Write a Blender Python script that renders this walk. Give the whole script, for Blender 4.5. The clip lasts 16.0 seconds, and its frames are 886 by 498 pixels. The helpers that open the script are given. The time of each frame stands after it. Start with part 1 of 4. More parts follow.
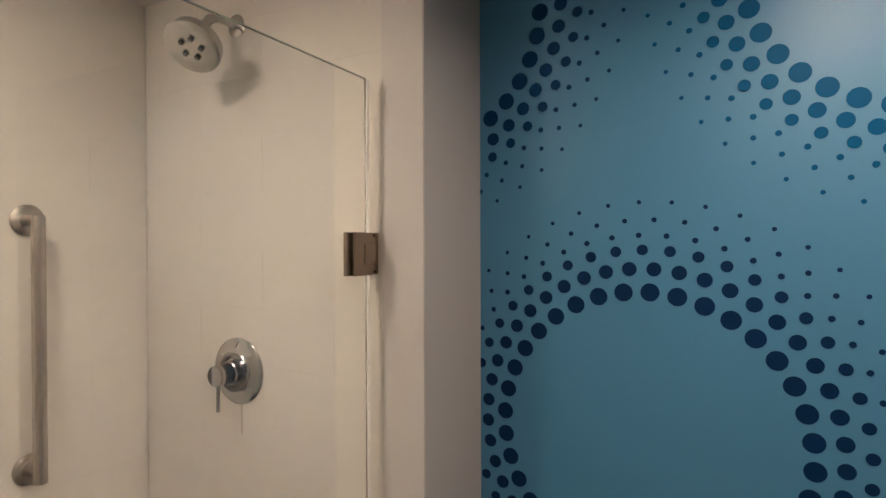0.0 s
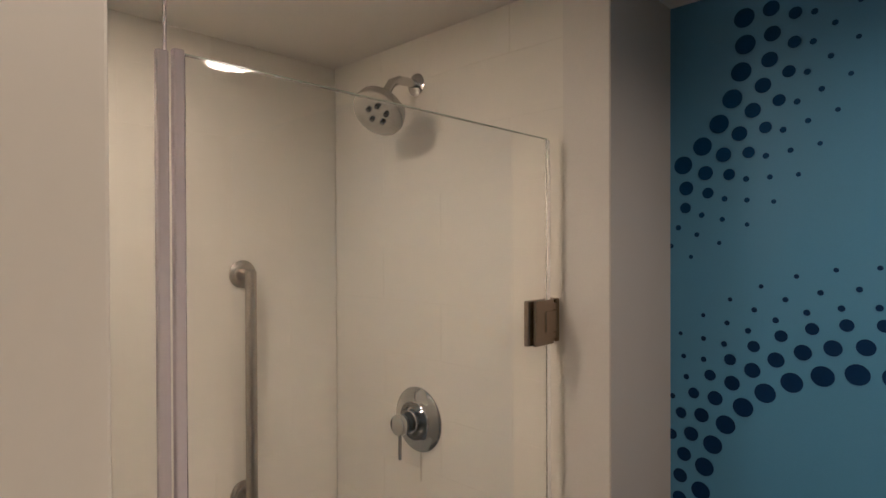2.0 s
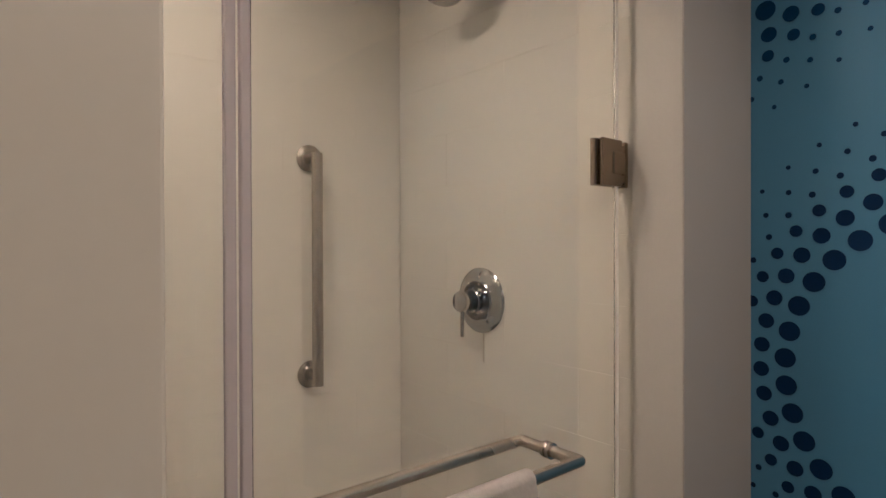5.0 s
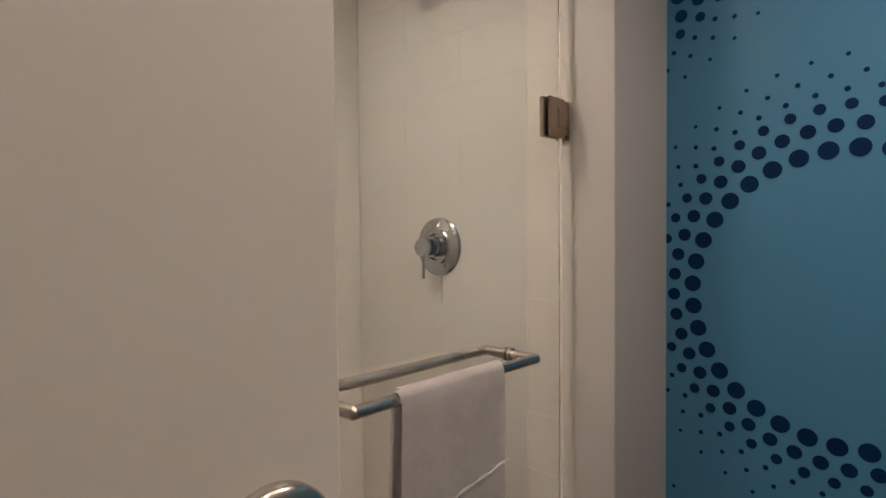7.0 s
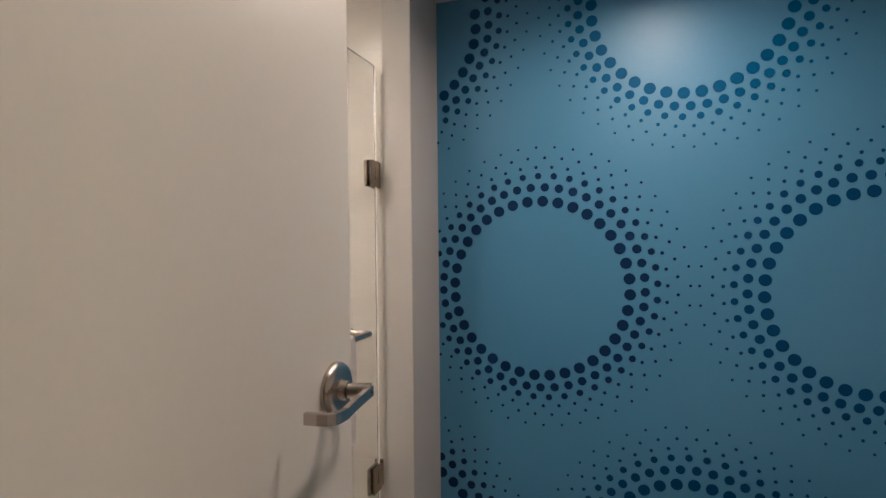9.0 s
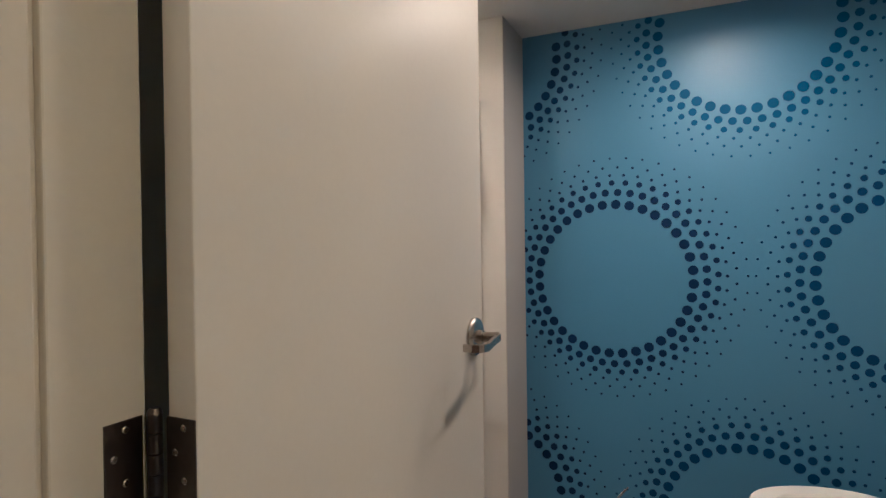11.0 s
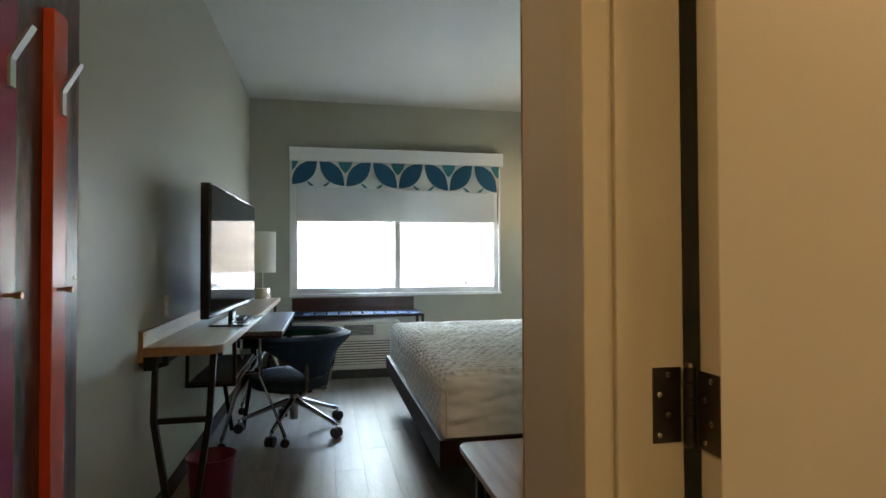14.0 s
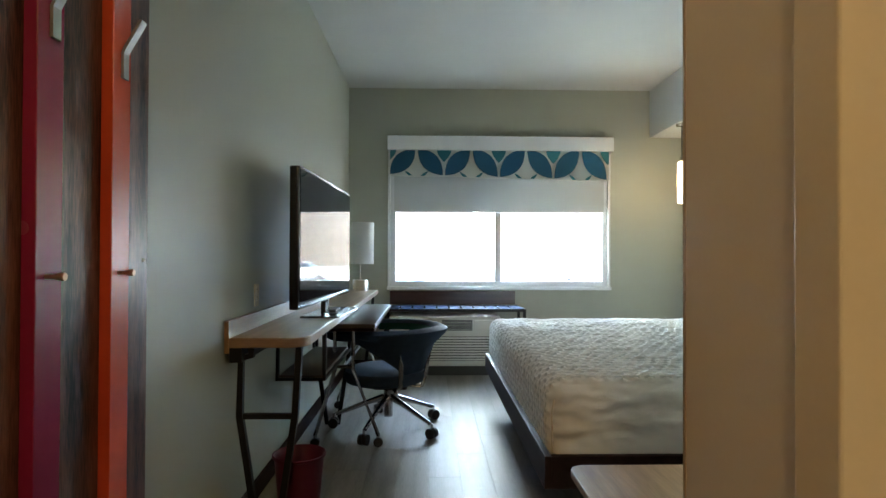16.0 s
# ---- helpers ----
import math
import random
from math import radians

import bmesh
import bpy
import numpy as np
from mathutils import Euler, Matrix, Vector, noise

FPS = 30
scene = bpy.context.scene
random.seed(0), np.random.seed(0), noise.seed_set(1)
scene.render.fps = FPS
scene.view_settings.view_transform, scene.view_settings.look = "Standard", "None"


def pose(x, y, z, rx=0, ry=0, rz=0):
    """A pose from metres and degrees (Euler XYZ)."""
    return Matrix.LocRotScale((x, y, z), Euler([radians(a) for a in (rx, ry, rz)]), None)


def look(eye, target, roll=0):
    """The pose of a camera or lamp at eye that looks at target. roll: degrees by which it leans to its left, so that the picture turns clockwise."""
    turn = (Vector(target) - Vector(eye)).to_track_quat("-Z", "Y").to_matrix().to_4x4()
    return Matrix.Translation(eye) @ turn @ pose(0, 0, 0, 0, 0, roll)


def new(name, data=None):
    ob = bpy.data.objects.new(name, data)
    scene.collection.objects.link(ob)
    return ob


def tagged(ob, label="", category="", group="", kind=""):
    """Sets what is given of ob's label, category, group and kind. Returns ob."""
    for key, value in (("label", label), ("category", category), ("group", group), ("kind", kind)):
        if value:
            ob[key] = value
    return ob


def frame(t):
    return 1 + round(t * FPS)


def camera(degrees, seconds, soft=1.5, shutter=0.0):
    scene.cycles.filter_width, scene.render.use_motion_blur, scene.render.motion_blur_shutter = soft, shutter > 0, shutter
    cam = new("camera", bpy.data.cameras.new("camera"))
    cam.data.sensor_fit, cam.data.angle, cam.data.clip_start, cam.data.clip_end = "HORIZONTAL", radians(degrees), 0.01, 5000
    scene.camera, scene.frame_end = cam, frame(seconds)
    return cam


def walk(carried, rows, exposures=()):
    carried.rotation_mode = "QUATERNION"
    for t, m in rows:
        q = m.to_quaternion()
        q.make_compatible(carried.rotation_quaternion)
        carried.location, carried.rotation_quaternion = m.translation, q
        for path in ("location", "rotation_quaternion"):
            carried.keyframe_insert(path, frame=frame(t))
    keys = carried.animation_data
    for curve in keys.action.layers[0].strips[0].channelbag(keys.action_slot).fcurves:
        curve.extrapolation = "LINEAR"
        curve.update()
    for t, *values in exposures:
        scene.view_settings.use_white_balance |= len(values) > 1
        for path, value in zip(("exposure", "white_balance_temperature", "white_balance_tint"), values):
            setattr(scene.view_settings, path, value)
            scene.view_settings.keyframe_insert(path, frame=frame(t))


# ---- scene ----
cam = camera(76.4, 16.0)
PATH = [
    (0, (1.354, 0.384, 1.469), (0.421, 2.153, 1.453), -0.2),
    (0.5, (1.331, 0.381, 1.548), (0.247, 2.062, 1.527), -0.2),
    (1, (1.323, 0.382, 1.596), (0.123, 1.982, 1.577), -0.2),
    (1.5, (1.303, 0.387, 1.607), (0.003, 1.908, 1.592), -0.2),
    (2, (1.297, 0.395, 1.608), (-0.094, 1.832, 1.592), -0.2),
    (2.5, (1.286, 0.411, 1.584), (-0.177, 1.775, 1.565), -0.2),
    (3, (1.273, 0.421, 1.528), (-0.238, 1.731, 1.513), -0.2),
    (3.5, (1.265, 0.422, 1.456), (-0.273, 1.7, 1.447), -0.2),
    (4, (1.249, 0.417, 1.391), (-0.301, 1.681, 1.385), -0.1),
    (6.5, (1.368, 0.36, 1.199), (-0.137, 1.675, 1.152), -0.7),
    (7, (1.352, 0.224, 1.188), (-0.017, 1.68, 1.13), -0.5),
    (7.5, (1.411, 0.083, 1.195), (0.244, 1.707, 1.143), -0.6),
    (8, (1.443, -0.095, 1.199), (0.494, 1.665, 1.152), -0.5),
    (8.5, (1.455, -0.269, 1.219), (0.671, 1.571, 1.18), -0.5),
    (9.8, (1.478, -0.60, 1.212), (1.028, 1.348, 1.190), -0.6),
    (10.8, (1.490, -0.815, 1.196), (0.815, 1.068, 1.180), -0.8),
    (11, (1.505, -0.847, 1.196), (0.678, 0.974, 1.181), -0.8),
    (11.5, (1.527, -0.952, 1.208), (0.316, 0.64, 1.215), -1.2),
    (12, (1.618, -1.005, 1.2), (0.17, 0.374, 1.221), -1.1),
    (12.5, (1.64, -0.978, 1.216), (0.03, 0.208, 1.24), -1.0),
    (13, (1.596, -0.885, 1.184), (-0.167, 0.06, 1.207), -0.9),
    (13.5, (1.638, -0.899, 1.176), (-0.254, -0.253, 1.209), -0.4),
    (14, (1.674, -0.919, 1.165), (-0.284, -0.515, 1.203), -0.2),
    (14.5, (1.676, -0.92, 1.156), (-0.311, -0.696, 1.19), -0.1),
    (15, (1.614, -0.901, 1.141), (-0.384, -0.802, 1.171), -0.0),
    (15.5, (1.551, -0.882, 1.14), (-0.448, -0.824, 1.168), 0.0),
    (16, (1.346, -0.872, 1.131), (-0.654, -0.823, 1.153), 0.2),
]
walk(cam, [(t, look(eye, target, roll)) for t, eye, target, roll in PATH], exposures=[
    (0.0, 5.52, 4350, 10), (1.0, 5.30, 4450, 10), (2.0, 5.17, 4400, 10), (4.0, 5.12, 4350, 10), (6.5, 5.25, 4300, 10), (7.5, 5.45, 4200, 10), (8.5, 5.62, 4150, 10),
    (10.8, 5.80, 4200, 10), (11.5, 5.66, 4300, 10), (12.0, 5.58, 4800, 10), (12.5, 5.43, 5700, 10), (13.5, 5.22, 6700, 8), (14.5, 5.32, 6800, 6), (15.5, 5.50, 6700, 5), (16.0, 5.54, 6600, 5),
])

# ---- light ----
WORLD = bpy.data.worlds.new("daylight")
scene.world = WORLD
WORLD.use_nodes = True
wn = WORLD.node_tree.nodes
sky = wn.new("ShaderNodeTexSky")
sky.sky_type, sky.sun_disc = "NISHITA", False
sky.sun_elevation, sky.sun_rotation = radians(38), radians(20)
wn["Background"].inputs["Strength"].default_value = 0.15
WORLD.node_tree.links.new(sky.outputs[0], wn["Background"].inputs["Color"])
SUN = new("sun", bpy.data.lights.new("sun", "SUN"))
SUN.data.energy, SUN.data.angle, SUN.data.color = 3.0, radians(12), (1.0, 0.96, 0.9)
SUN.matrix_world = look((20, 8, 18), (0, 0, 0))
WARM = (1.0, 0.59, 0.272)


def area_lamp(name, x, y, z, size, watts, colour=WARM, target=None, size_y=None, beam=180):
    lamp = new(name, bpy.data.lights.new(name, "AREA"))
    lamp.data.energy, lamp.data.color, lamp.data.spread = watts, colour, radians(beam)
    lamp.data.shape, lamp.data.size = ("DISK", size) if size_y is None else ("RECTANGLE", size)
    if size_y:
        lamp.data.size_y = size_y
    lamp.matrix_world = look((x, y, z), target or (x, y + 0.0001, z - 1))
    return lamp


BATH_Z, ROOM_Z, HALL_Z = 2.15, 2.975, 2.45
area_lamp("bath_light", 1.597, 1.157, BATH_Z - 0.012, 0.14, 0.190, beam=162)
# unseen second ceiling lamp, placed to suit the lever's shadow on the door
area_lamp("vanity_side_light", 1.68, 0.50, BATH_Z - 0.012, 0.14, 0.128, beam=162)
area_lamp("shower_light", 0.33, 0.66, BATH_Z - 0.012, 0.17, 0.125)
area_lamp("hall_light", 2.30, -1.0, HALL_Z - 0.012, 0.16, 0.30, (1.0, 0.60, 0.22))
# unseen lamp, added to brighten the near side of the bed
area_lamp("entry_light", 0.78, -1.15, HALL_Z - 0.012, 0.16, 0.07, (1.0, 0.62, 0.25))
# fill lamp added outside the window, turned along it to brighten the bed
area_lamp("window_daylight", -5.45, -0.40, 1.32, 0.9, 5.4, (0.80, 0.92, 1.0), (-5.20, 0.58, 0.85), 0.7)

# ---- materials ----


def mat(name, base, rough=0.5, metal=0.0, vary=0.08, scale=6.0, fine=60.0, bump=0.05, stretch=(1, 1, 1), spec=0.5, rand=0.0, coat=0.0, sheen=0.0, transmission=0.0, emit=None, edge=0.2):
    m = bpy.data.materials.new(name)
    m.use_nodes = True
    nt = m.node_tree
    b = nt.nodes["Principled BSDF"]
    b.inputs["Roughness"].default_value = rough
    b.inputs["Metallic"].default_value = metal
    b.inputs["Specular IOR Level"].default_value = spec
    b.inputs["Coat Weight"].default_value = coat
    b.inputs["Sheen Weight"].default_value = sheen
    b.inputs["Transmission Weight"].default_value = transmission
    if emit:
        b.inputs["Emission Color"].default_value = (*emit[0], 1)
        b.inputs["Emission Strength"].default_value = emit[1]
    tc = nt.nodes.new("ShaderNodeTexCoord")
    mp = nt.nodes.new("ShaderNodeMapping")
    mp.inputs["Scale"].default_value = stretch
    nt.links.new(tc.outputs["Object"], mp.inputs["Vector"])
    broad = nt.nodes.new("ShaderNodeTexNoise")
    broad.inputs["Scale"].default_value, broad.inputs["Detail"].default_value = scale, 4
    grain = nt.nodes.new("ShaderNodeTexNoise")
    grain.inputs["Scale"].default_value, grain.inputs["Detail"].default_value = fine, 6
    for n in (broad, grain):
        nt.links.new(mp.outputs[0], n.inputs["Vector"])
    mix = nt.nodes.new("ShaderNodeMath")
    mix.operation = "MULTIPLY_ADD"
    mix.inputs[1].default_value = 0.6
    nt.links.new(broad.outputs["Fac"], mix.inputs[0])
    add = nt.nodes.new("ShaderNodeMath")
    add.operation = "MULTIPLY"
    add.inputs[1].default_value = 0.4
    nt.links.new(grain.outputs["Fac"], add.inputs[0])
    nt.links.new(add.outputs[0], mix.inputs[2])
    ramp = nt.nodes.new("ShaderNodeValToRGB")
    lo = [max(0.0, c * (1 - vary)) for c in base]
    hi = [min(1.0, c * (1 + vary)) for c in base]
    ramp.color_ramp.elements[0].position, ramp.color_ramp.elements[0].color = 0.5 - edge, (*lo, 1)
    ramp.color_ramp.elements[1].position, ramp.color_ramp.elements[1].color = 0.5 + edge, (*hi, 1)
    nt.links.new(mix.outputs[0], ramp.inputs[0])
    out = ramp.outputs[0]
    if rand:
        info = nt.nodes.new("ShaderNodeObjectInfo")
        hsv = nt.nodes.new("ShaderNodeHueSaturation")
        mr = nt.nodes.new("ShaderNodeMapRange")
        mr.inputs["To Min"].default_value, mr.inputs["To Max"].default_value = 1 - rand, 1 + rand
        nt.links.new(info.outputs["Random"], mr.inputs["Value"])
        nt.links.new(mr.outputs[0], hsv.inputs["Value"])
        nt.links.new(out, hsv.inputs["Color"])
        out = hsv.outputs[0]
    nt.links.new(out, b.inputs["Base Color"])
    if bump:
        bp = nt.nodes.new("ShaderNodeBump")
        bp.inputs["Strength"].default_value, bp.inputs["Distance"].default_value = bump, 0.0008
        nt.links.new(grain.outputs["Fac"], bp.inputs["Height"])
        nt.links.new(bp.outputs[0], b.inputs["Normal"])
    if rough > 0.05 and not transmission:
        rr = nt.nodes.new("ShaderNodeMapRange")
        rr.inputs["To Min"].default_value, rr.inputs["To Max"].default_value = rough * 0.96, min(1, rough * 1.04)
        nt.links.new(broad.outputs["Fac"], rr.inputs["Value"])
        nt.links.new(rr.outputs[0], b.inputs["Roughness"])
    return m


M_WALL = mat("warm_white_wall_paint", (0.62, 0.60, 0.56), 0.55, vary=0.03, scale=2, fine=220, bump=0.12)
M_GREY = mat("grey_wall_paint", (0.355, 0.36, 0.300), 0.55, vary=0.03, scale=1.5, fine=260, bump=0.16)
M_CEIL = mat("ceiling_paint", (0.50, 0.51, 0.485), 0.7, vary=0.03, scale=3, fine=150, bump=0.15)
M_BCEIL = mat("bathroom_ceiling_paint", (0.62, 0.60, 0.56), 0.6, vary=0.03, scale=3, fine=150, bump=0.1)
M_TILE = mat("cream_wall_tile", (0.70, 0.68, 0.62), 0.2, spec=0.16, vary=0.02, scale=3, fine=30, bump=0.01, rand=0.006)
M_GROUT = mat("cream_grout", (0.66, 0.635, 0.575), 0.5, vary=0.03, scale=8, fine=120, bump=0.05)
M_BLUE = mat("blue_wallpaper", (0.090, 0.238, 0.420), 0.44, spec=0.6, vary=0.04, scale=1.5, fine=240, bump=0.12)
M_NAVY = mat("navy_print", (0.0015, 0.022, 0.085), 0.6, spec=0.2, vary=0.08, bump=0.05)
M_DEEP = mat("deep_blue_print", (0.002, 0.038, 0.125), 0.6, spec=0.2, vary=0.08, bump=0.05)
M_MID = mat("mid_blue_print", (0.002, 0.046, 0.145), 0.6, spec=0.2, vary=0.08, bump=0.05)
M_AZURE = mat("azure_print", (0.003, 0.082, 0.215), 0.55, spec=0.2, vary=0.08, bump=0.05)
M_DOOR = mat("cream_door_paint", (0.66, 0.63, 0.57), 0.40, vary=0.025, scale=2, fine=90, bump=0.05)
M_FRAME = mat("cream_metal_frame_paint", (0.64, 0.60, 0.52), 0.5, vary=0.03, scale=4, fine=120, bump=0.05)
M_TRIM = mat("taupe_corner_trim", (0.30, 0.25, 0.19), 0.4, vary=0.05)
M_CHROME = mat("polished_chrome", (0.52, 0.515, 0.51), 0.035, 1.0, vary=0.03, bump=0.0)
M_SATIN = mat("brushed_nickel", (0.52, 0.48, 0.43), 0.27, 1.0, vary=0.03, fine=200, bump=0.0)
M_HEAD = mat("satin_chrome_shower", (0.58, 0.57, 0.55), 0.25, 1.0, vary=0.04, bump=0.0)
M_BRONZE = mat("brown_nickel_hinge", (0.30, 0.24, 0.175), 0.25, 1.0, vary=0.05, fine=160, bump=0.0)
M_HINGE = mat("dark_steel_hinge", (0.11, 0.095, 0.085), 0.38, 1.0, vary=0.1, fine=160, bump=0.06)
M_BLACK = mat("black_rubber", (0.012, 0.012, 0.013), 0.55, vary=0.1, bump=0.1)
M_STEEL = mat("black_powder_coat", (0.009, 0.009, 0.010), 0.5, 0.0, spec=0.3, vary=0.1, fine=300, bump=0.1)
M_SEAL = mat("clear_vinyl_seal", (0.84, 0.78, 0.83), 0.10, vary=0.04, scale=3, bump=0.0, transmission=0.4)
M_TOWEL = mat("white_terry_towel", (0.87, 0.83, 0.81), 0.95, vary=0.09, scale=26, fine=190, bump=1.0, sheen=0.4)
M_CERAMIC = mat("white_ceramic", (0.80, 0.78, 0.74), 0.1, vary=0.02, bump=0.0)
M_OAK = mat("light_oak_laminate", (0.32, 0.212, 0.125), 0.36, spec=0.25, vary=0.36, scale=3, fine=34, bump=0.08, stretch=(0.35, 7, 7))
M_DKOAK = mat("grey_oak_tabletop", (0.065, 0.047, 0.037), 0.4, vary=0.25, scale=3, fine=34, bump=0.08, stretch=(0.35, 7, 7))
M_PANEL = mat("dark_reclaimed_wood", (0.068, 0.028, 0.019), 0.34, spec=0.4, vary=0.98, scale=2.4, fine=30, bump=0.3, stretch=(9, 9, 0.8), rand=0.35, edge=0.11)
M_WENGE = mat("dark_wenge_veneer", (0.028, 0.016, 0.015), 0.55, vary=0.3, spec=0.06, scale=3, fine=40, bump=0.06, stretch=(0.4, 6, 8))
M_WALNUT = mat("walnut_board", (0.055, 0.024, 0.019), 0.35, vary=0.4, scale=3, fine=40, bump=0.06, stretch=(6, 0.4, 8))
M_PLANK = mat("grey_oak_vinyl_plank", (0.190, 0.180, 0.164), 0.46, spec=0.11, vary=0.28, scale=2.2, fine=26, bump=0.10, stretch=(0.5, 7, 7), rand=0.14)
M_SLAB = mat("floor_underlay", (0.05, 0.045, 0.04), 0.7)
M_BFLOOR = mat("grey_floor_tile", (0.20, 0.19, 0.18), 0.4, vary=0.1)
M_RED = mat("red_lacquer", (0.40, 0.022, 0.045), 0.27, spec=0.5, vary=0.06, scale=3, fine=50, bump=0.03)
M_MAROON = mat("maroon_lacquer", (0.20, 0.011, 0.050), 0.27, spec=0.5, vary=0.06, scale=3, fine=50, bump=0.03)
M_ORANGE = mat("orange_lacquer", (0.50, 0.062, 0.026), 0.27, spec=0.5, vary=0.06, scale=3, fine=50, bump=0.03)
M_HOOK = mat("satin_aluminium", (0.30, 0.295, 0.28), 0.5, 1.0, vary=0.05, fine=200, bump=0.05)
M_PEG = mat("copper_knob", (0.40, 0.24, 0.16), 0.3, 0.9, vary=0.08)
M_BIN = mat("crimson_plastic", (0.10, 0.004, 0.022), 0.4, vary=0.06, fine=120, bump=0.05)
M_TVB = mat("gloss_black_plastic", (0.008, 0.008, 0.009), 0.18, vary=0.05, bump=0.0)
M_TVS = mat("tv_screen_glass", (0.006, 0.006, 0.007), 0.04, vary=0.02, bump=0.0, spec=0.1)
M_BEZEL = mat("silver_bezel", (0.62, 0.62, 0.62), 0.2, 1.0, vary=0.02, bump=0.0)
M_NAVYF = mat("navy_upholstery", (0.028, 0.048, 0.080), 0.8, vary=0.14, scale=30, fine=420, bump=0.5, spec=0.12)
M_GREENF = mat("dark_green_upholstery", (0.014, 0.07, 0.052), 0.8, vary=0.14, scale=30, fine=420, bump=0.5, spec=0.12)
M_ALU = mat("polished_aluminium", (0.42, 0.41, 0.41), 0.2, 1.0, vary=0.05, bump=0.0)
M_SHADE = mat("white_lampshade_linen", (0.66, 0.66, 0.64), 0.9, vary=0.04, fine=380, bump=0.3)
M_PEWTER = mat("brushed_pewter", (0.40, 0.37, 0.32), 0.3, 1.0, vary=0.08, fine=180, bump=0.05, stretch=(1, 1, 20))
M_AC = mat("cream_ac_plastic", (0.60, 0.58, 0.52), 0.4, vary=0.04, fine=200, bump=0.05)
M_ACD = mat("dark_ac_grille_and_shade", (0.05, 0.05, 0.047), 0.5, vary=0.08)
M_STRAP = mat("navy_webbing_strap", (0.025, 0.042, 0.085), 0.8, vary=0.15, fine=500, bump=0.5, spec=0.1)
M_WINF = mat("white_window_frame", (0.66, 0.67, 0.68), 0.35, vary=0.03, fine=140, bump=0.04)
M_ROLLER = mat("pale_roller_shade", (0.58, 0.59, 0.57), 0.8, vary=0.03, fine=420, bump=0.25)
M_VAL = mat("cream_valance_fabric", (0.74, 0.74, 0.69), 0.85, vary=0.04, fine=420, bump=0.4)
M_TEAL = mat("teal_valance_print", (0.010, 0.085, 0.16), 0.85, vary=0.06, fine=420, bump=0.4)
M_TEAL2 = mat("green_teal_valance_print", (0.03, 0.17, 0.21), 0.85, vary=0.06, fine=420, bump=0.4)
M_IVORY = mat("ivory_plastic", (0.50, 0.40, 0.22), 0.35, vary=0.02)
M_PEND = mat("frosted_pendant_glass", (0.85, 0.75, 0.6), 0.4, vary=0.02, bump=0.0, emit=((1.0, 0.72, 0.40), 0.12))
M_LAMPDISC = mat("lamp_diffuser", (0.9, 0.85, 0.8), 0.4, vary=0.0, bump=0.0, emit=((1.0, 0.72, 0.42), 0.55))
M_LAMPTRIM = mat("white_lamp_trim", (0.72, 0.70, 0.66), 0.35, vary=0.02)
M_ASPH = mat("pale_parking_asphalt", (0.17, 0.168, 0.165), 0.9, vary=0.12, scale=0.4, fine=20, bump=0.3)
M_HILL = mat("bare_winter_hillside", (0.055, 0.043, 0.03), 0.95, vary=0.5, scale=0.15, fine=1.5, bump=0.3)
M_BARK = mat("bare_tree_bark", (0.05, 0.04, 0.032), 0.9, vary=0.3, bump=0.3)
M_CARW = mat("white_car_paint", (0.6, 0.6, 0.6), 0.25, vary=0.02, coat=0.6)
M_CARD = mat("dark_blue_car_paint", (0.03, 0.05, 0.09), 0.25, vary=0.02, coat=0.6)
M_CARG = mat("car_glass", (0.02, 0.02, 0.025), 0.06, vary=0.02, bump=0.0)


def glass_mat(name, tint):
    m = bpy.data.materials.new(name)
    m.use_nodes = True
    p = m.node_tree.nodes["Principled BSDF"]
    p.inputs["Base Color"].default_value = (*tint, 1)
    p.inputs["Roughness"].default_value = 0.0
    p.inputs["IOR"].default_value = 1.5
    p.inputs["Transmission Weight"].default_value = 1.0
    return m


M_GLASS = glass_mat("shower_glass", (0.98, 0.985, 0.975))
M_PANE = glass_mat("window_glass", (0.97, 0.98, 0.98))


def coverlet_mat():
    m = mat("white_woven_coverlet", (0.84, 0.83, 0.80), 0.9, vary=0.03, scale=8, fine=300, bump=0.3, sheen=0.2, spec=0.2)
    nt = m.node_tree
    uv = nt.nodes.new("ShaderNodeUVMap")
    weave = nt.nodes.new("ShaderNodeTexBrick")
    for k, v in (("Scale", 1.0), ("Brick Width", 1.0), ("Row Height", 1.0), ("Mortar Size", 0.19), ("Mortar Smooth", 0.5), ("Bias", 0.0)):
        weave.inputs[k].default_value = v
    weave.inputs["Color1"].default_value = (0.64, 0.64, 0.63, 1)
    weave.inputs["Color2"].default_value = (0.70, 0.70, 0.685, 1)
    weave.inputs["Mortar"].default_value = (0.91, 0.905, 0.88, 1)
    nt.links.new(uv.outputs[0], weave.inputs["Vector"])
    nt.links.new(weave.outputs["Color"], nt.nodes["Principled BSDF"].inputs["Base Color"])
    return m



def translucent(m, share, colour):
    """Lets daylight glow through a cloth."""
    nt = m.node_tree
    out = nt.nodes["Material Output"]
    tr = nt.nodes.new("ShaderNodeBsdfTranslucent")
    tr.inputs["Color"].default_value = (*colour, 1)
    mx = nt.nodes.new("ShaderNodeMixShader")
    mx.inputs[0].default_value = share
    nt.links.new(nt.nodes["Principled BSDF"].outputs[0], mx.inputs[1])
    nt.links.new(tr.outputs[0], mx.inputs[2])
    nt.links.new(mx.outputs[0], out.inputs["Surface"])


translucent(M_ROLLER, 0.22, (0.35, 0.36, 0.36))
translucent(M_VAL, 0.25, (0.5, 0.5, 0.46))
translucent(M_SHADE, 0.3, (0.6, 0.6, 0.57))
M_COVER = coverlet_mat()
M_SHEET = mat("cream_plain_coverlet_skirt", (0.66, 0.62, 0.54), 0.9, vary=0.05, scale=6, fine=300, bump=0.4, sheen=0.3)

# ---- mesh helpers ----


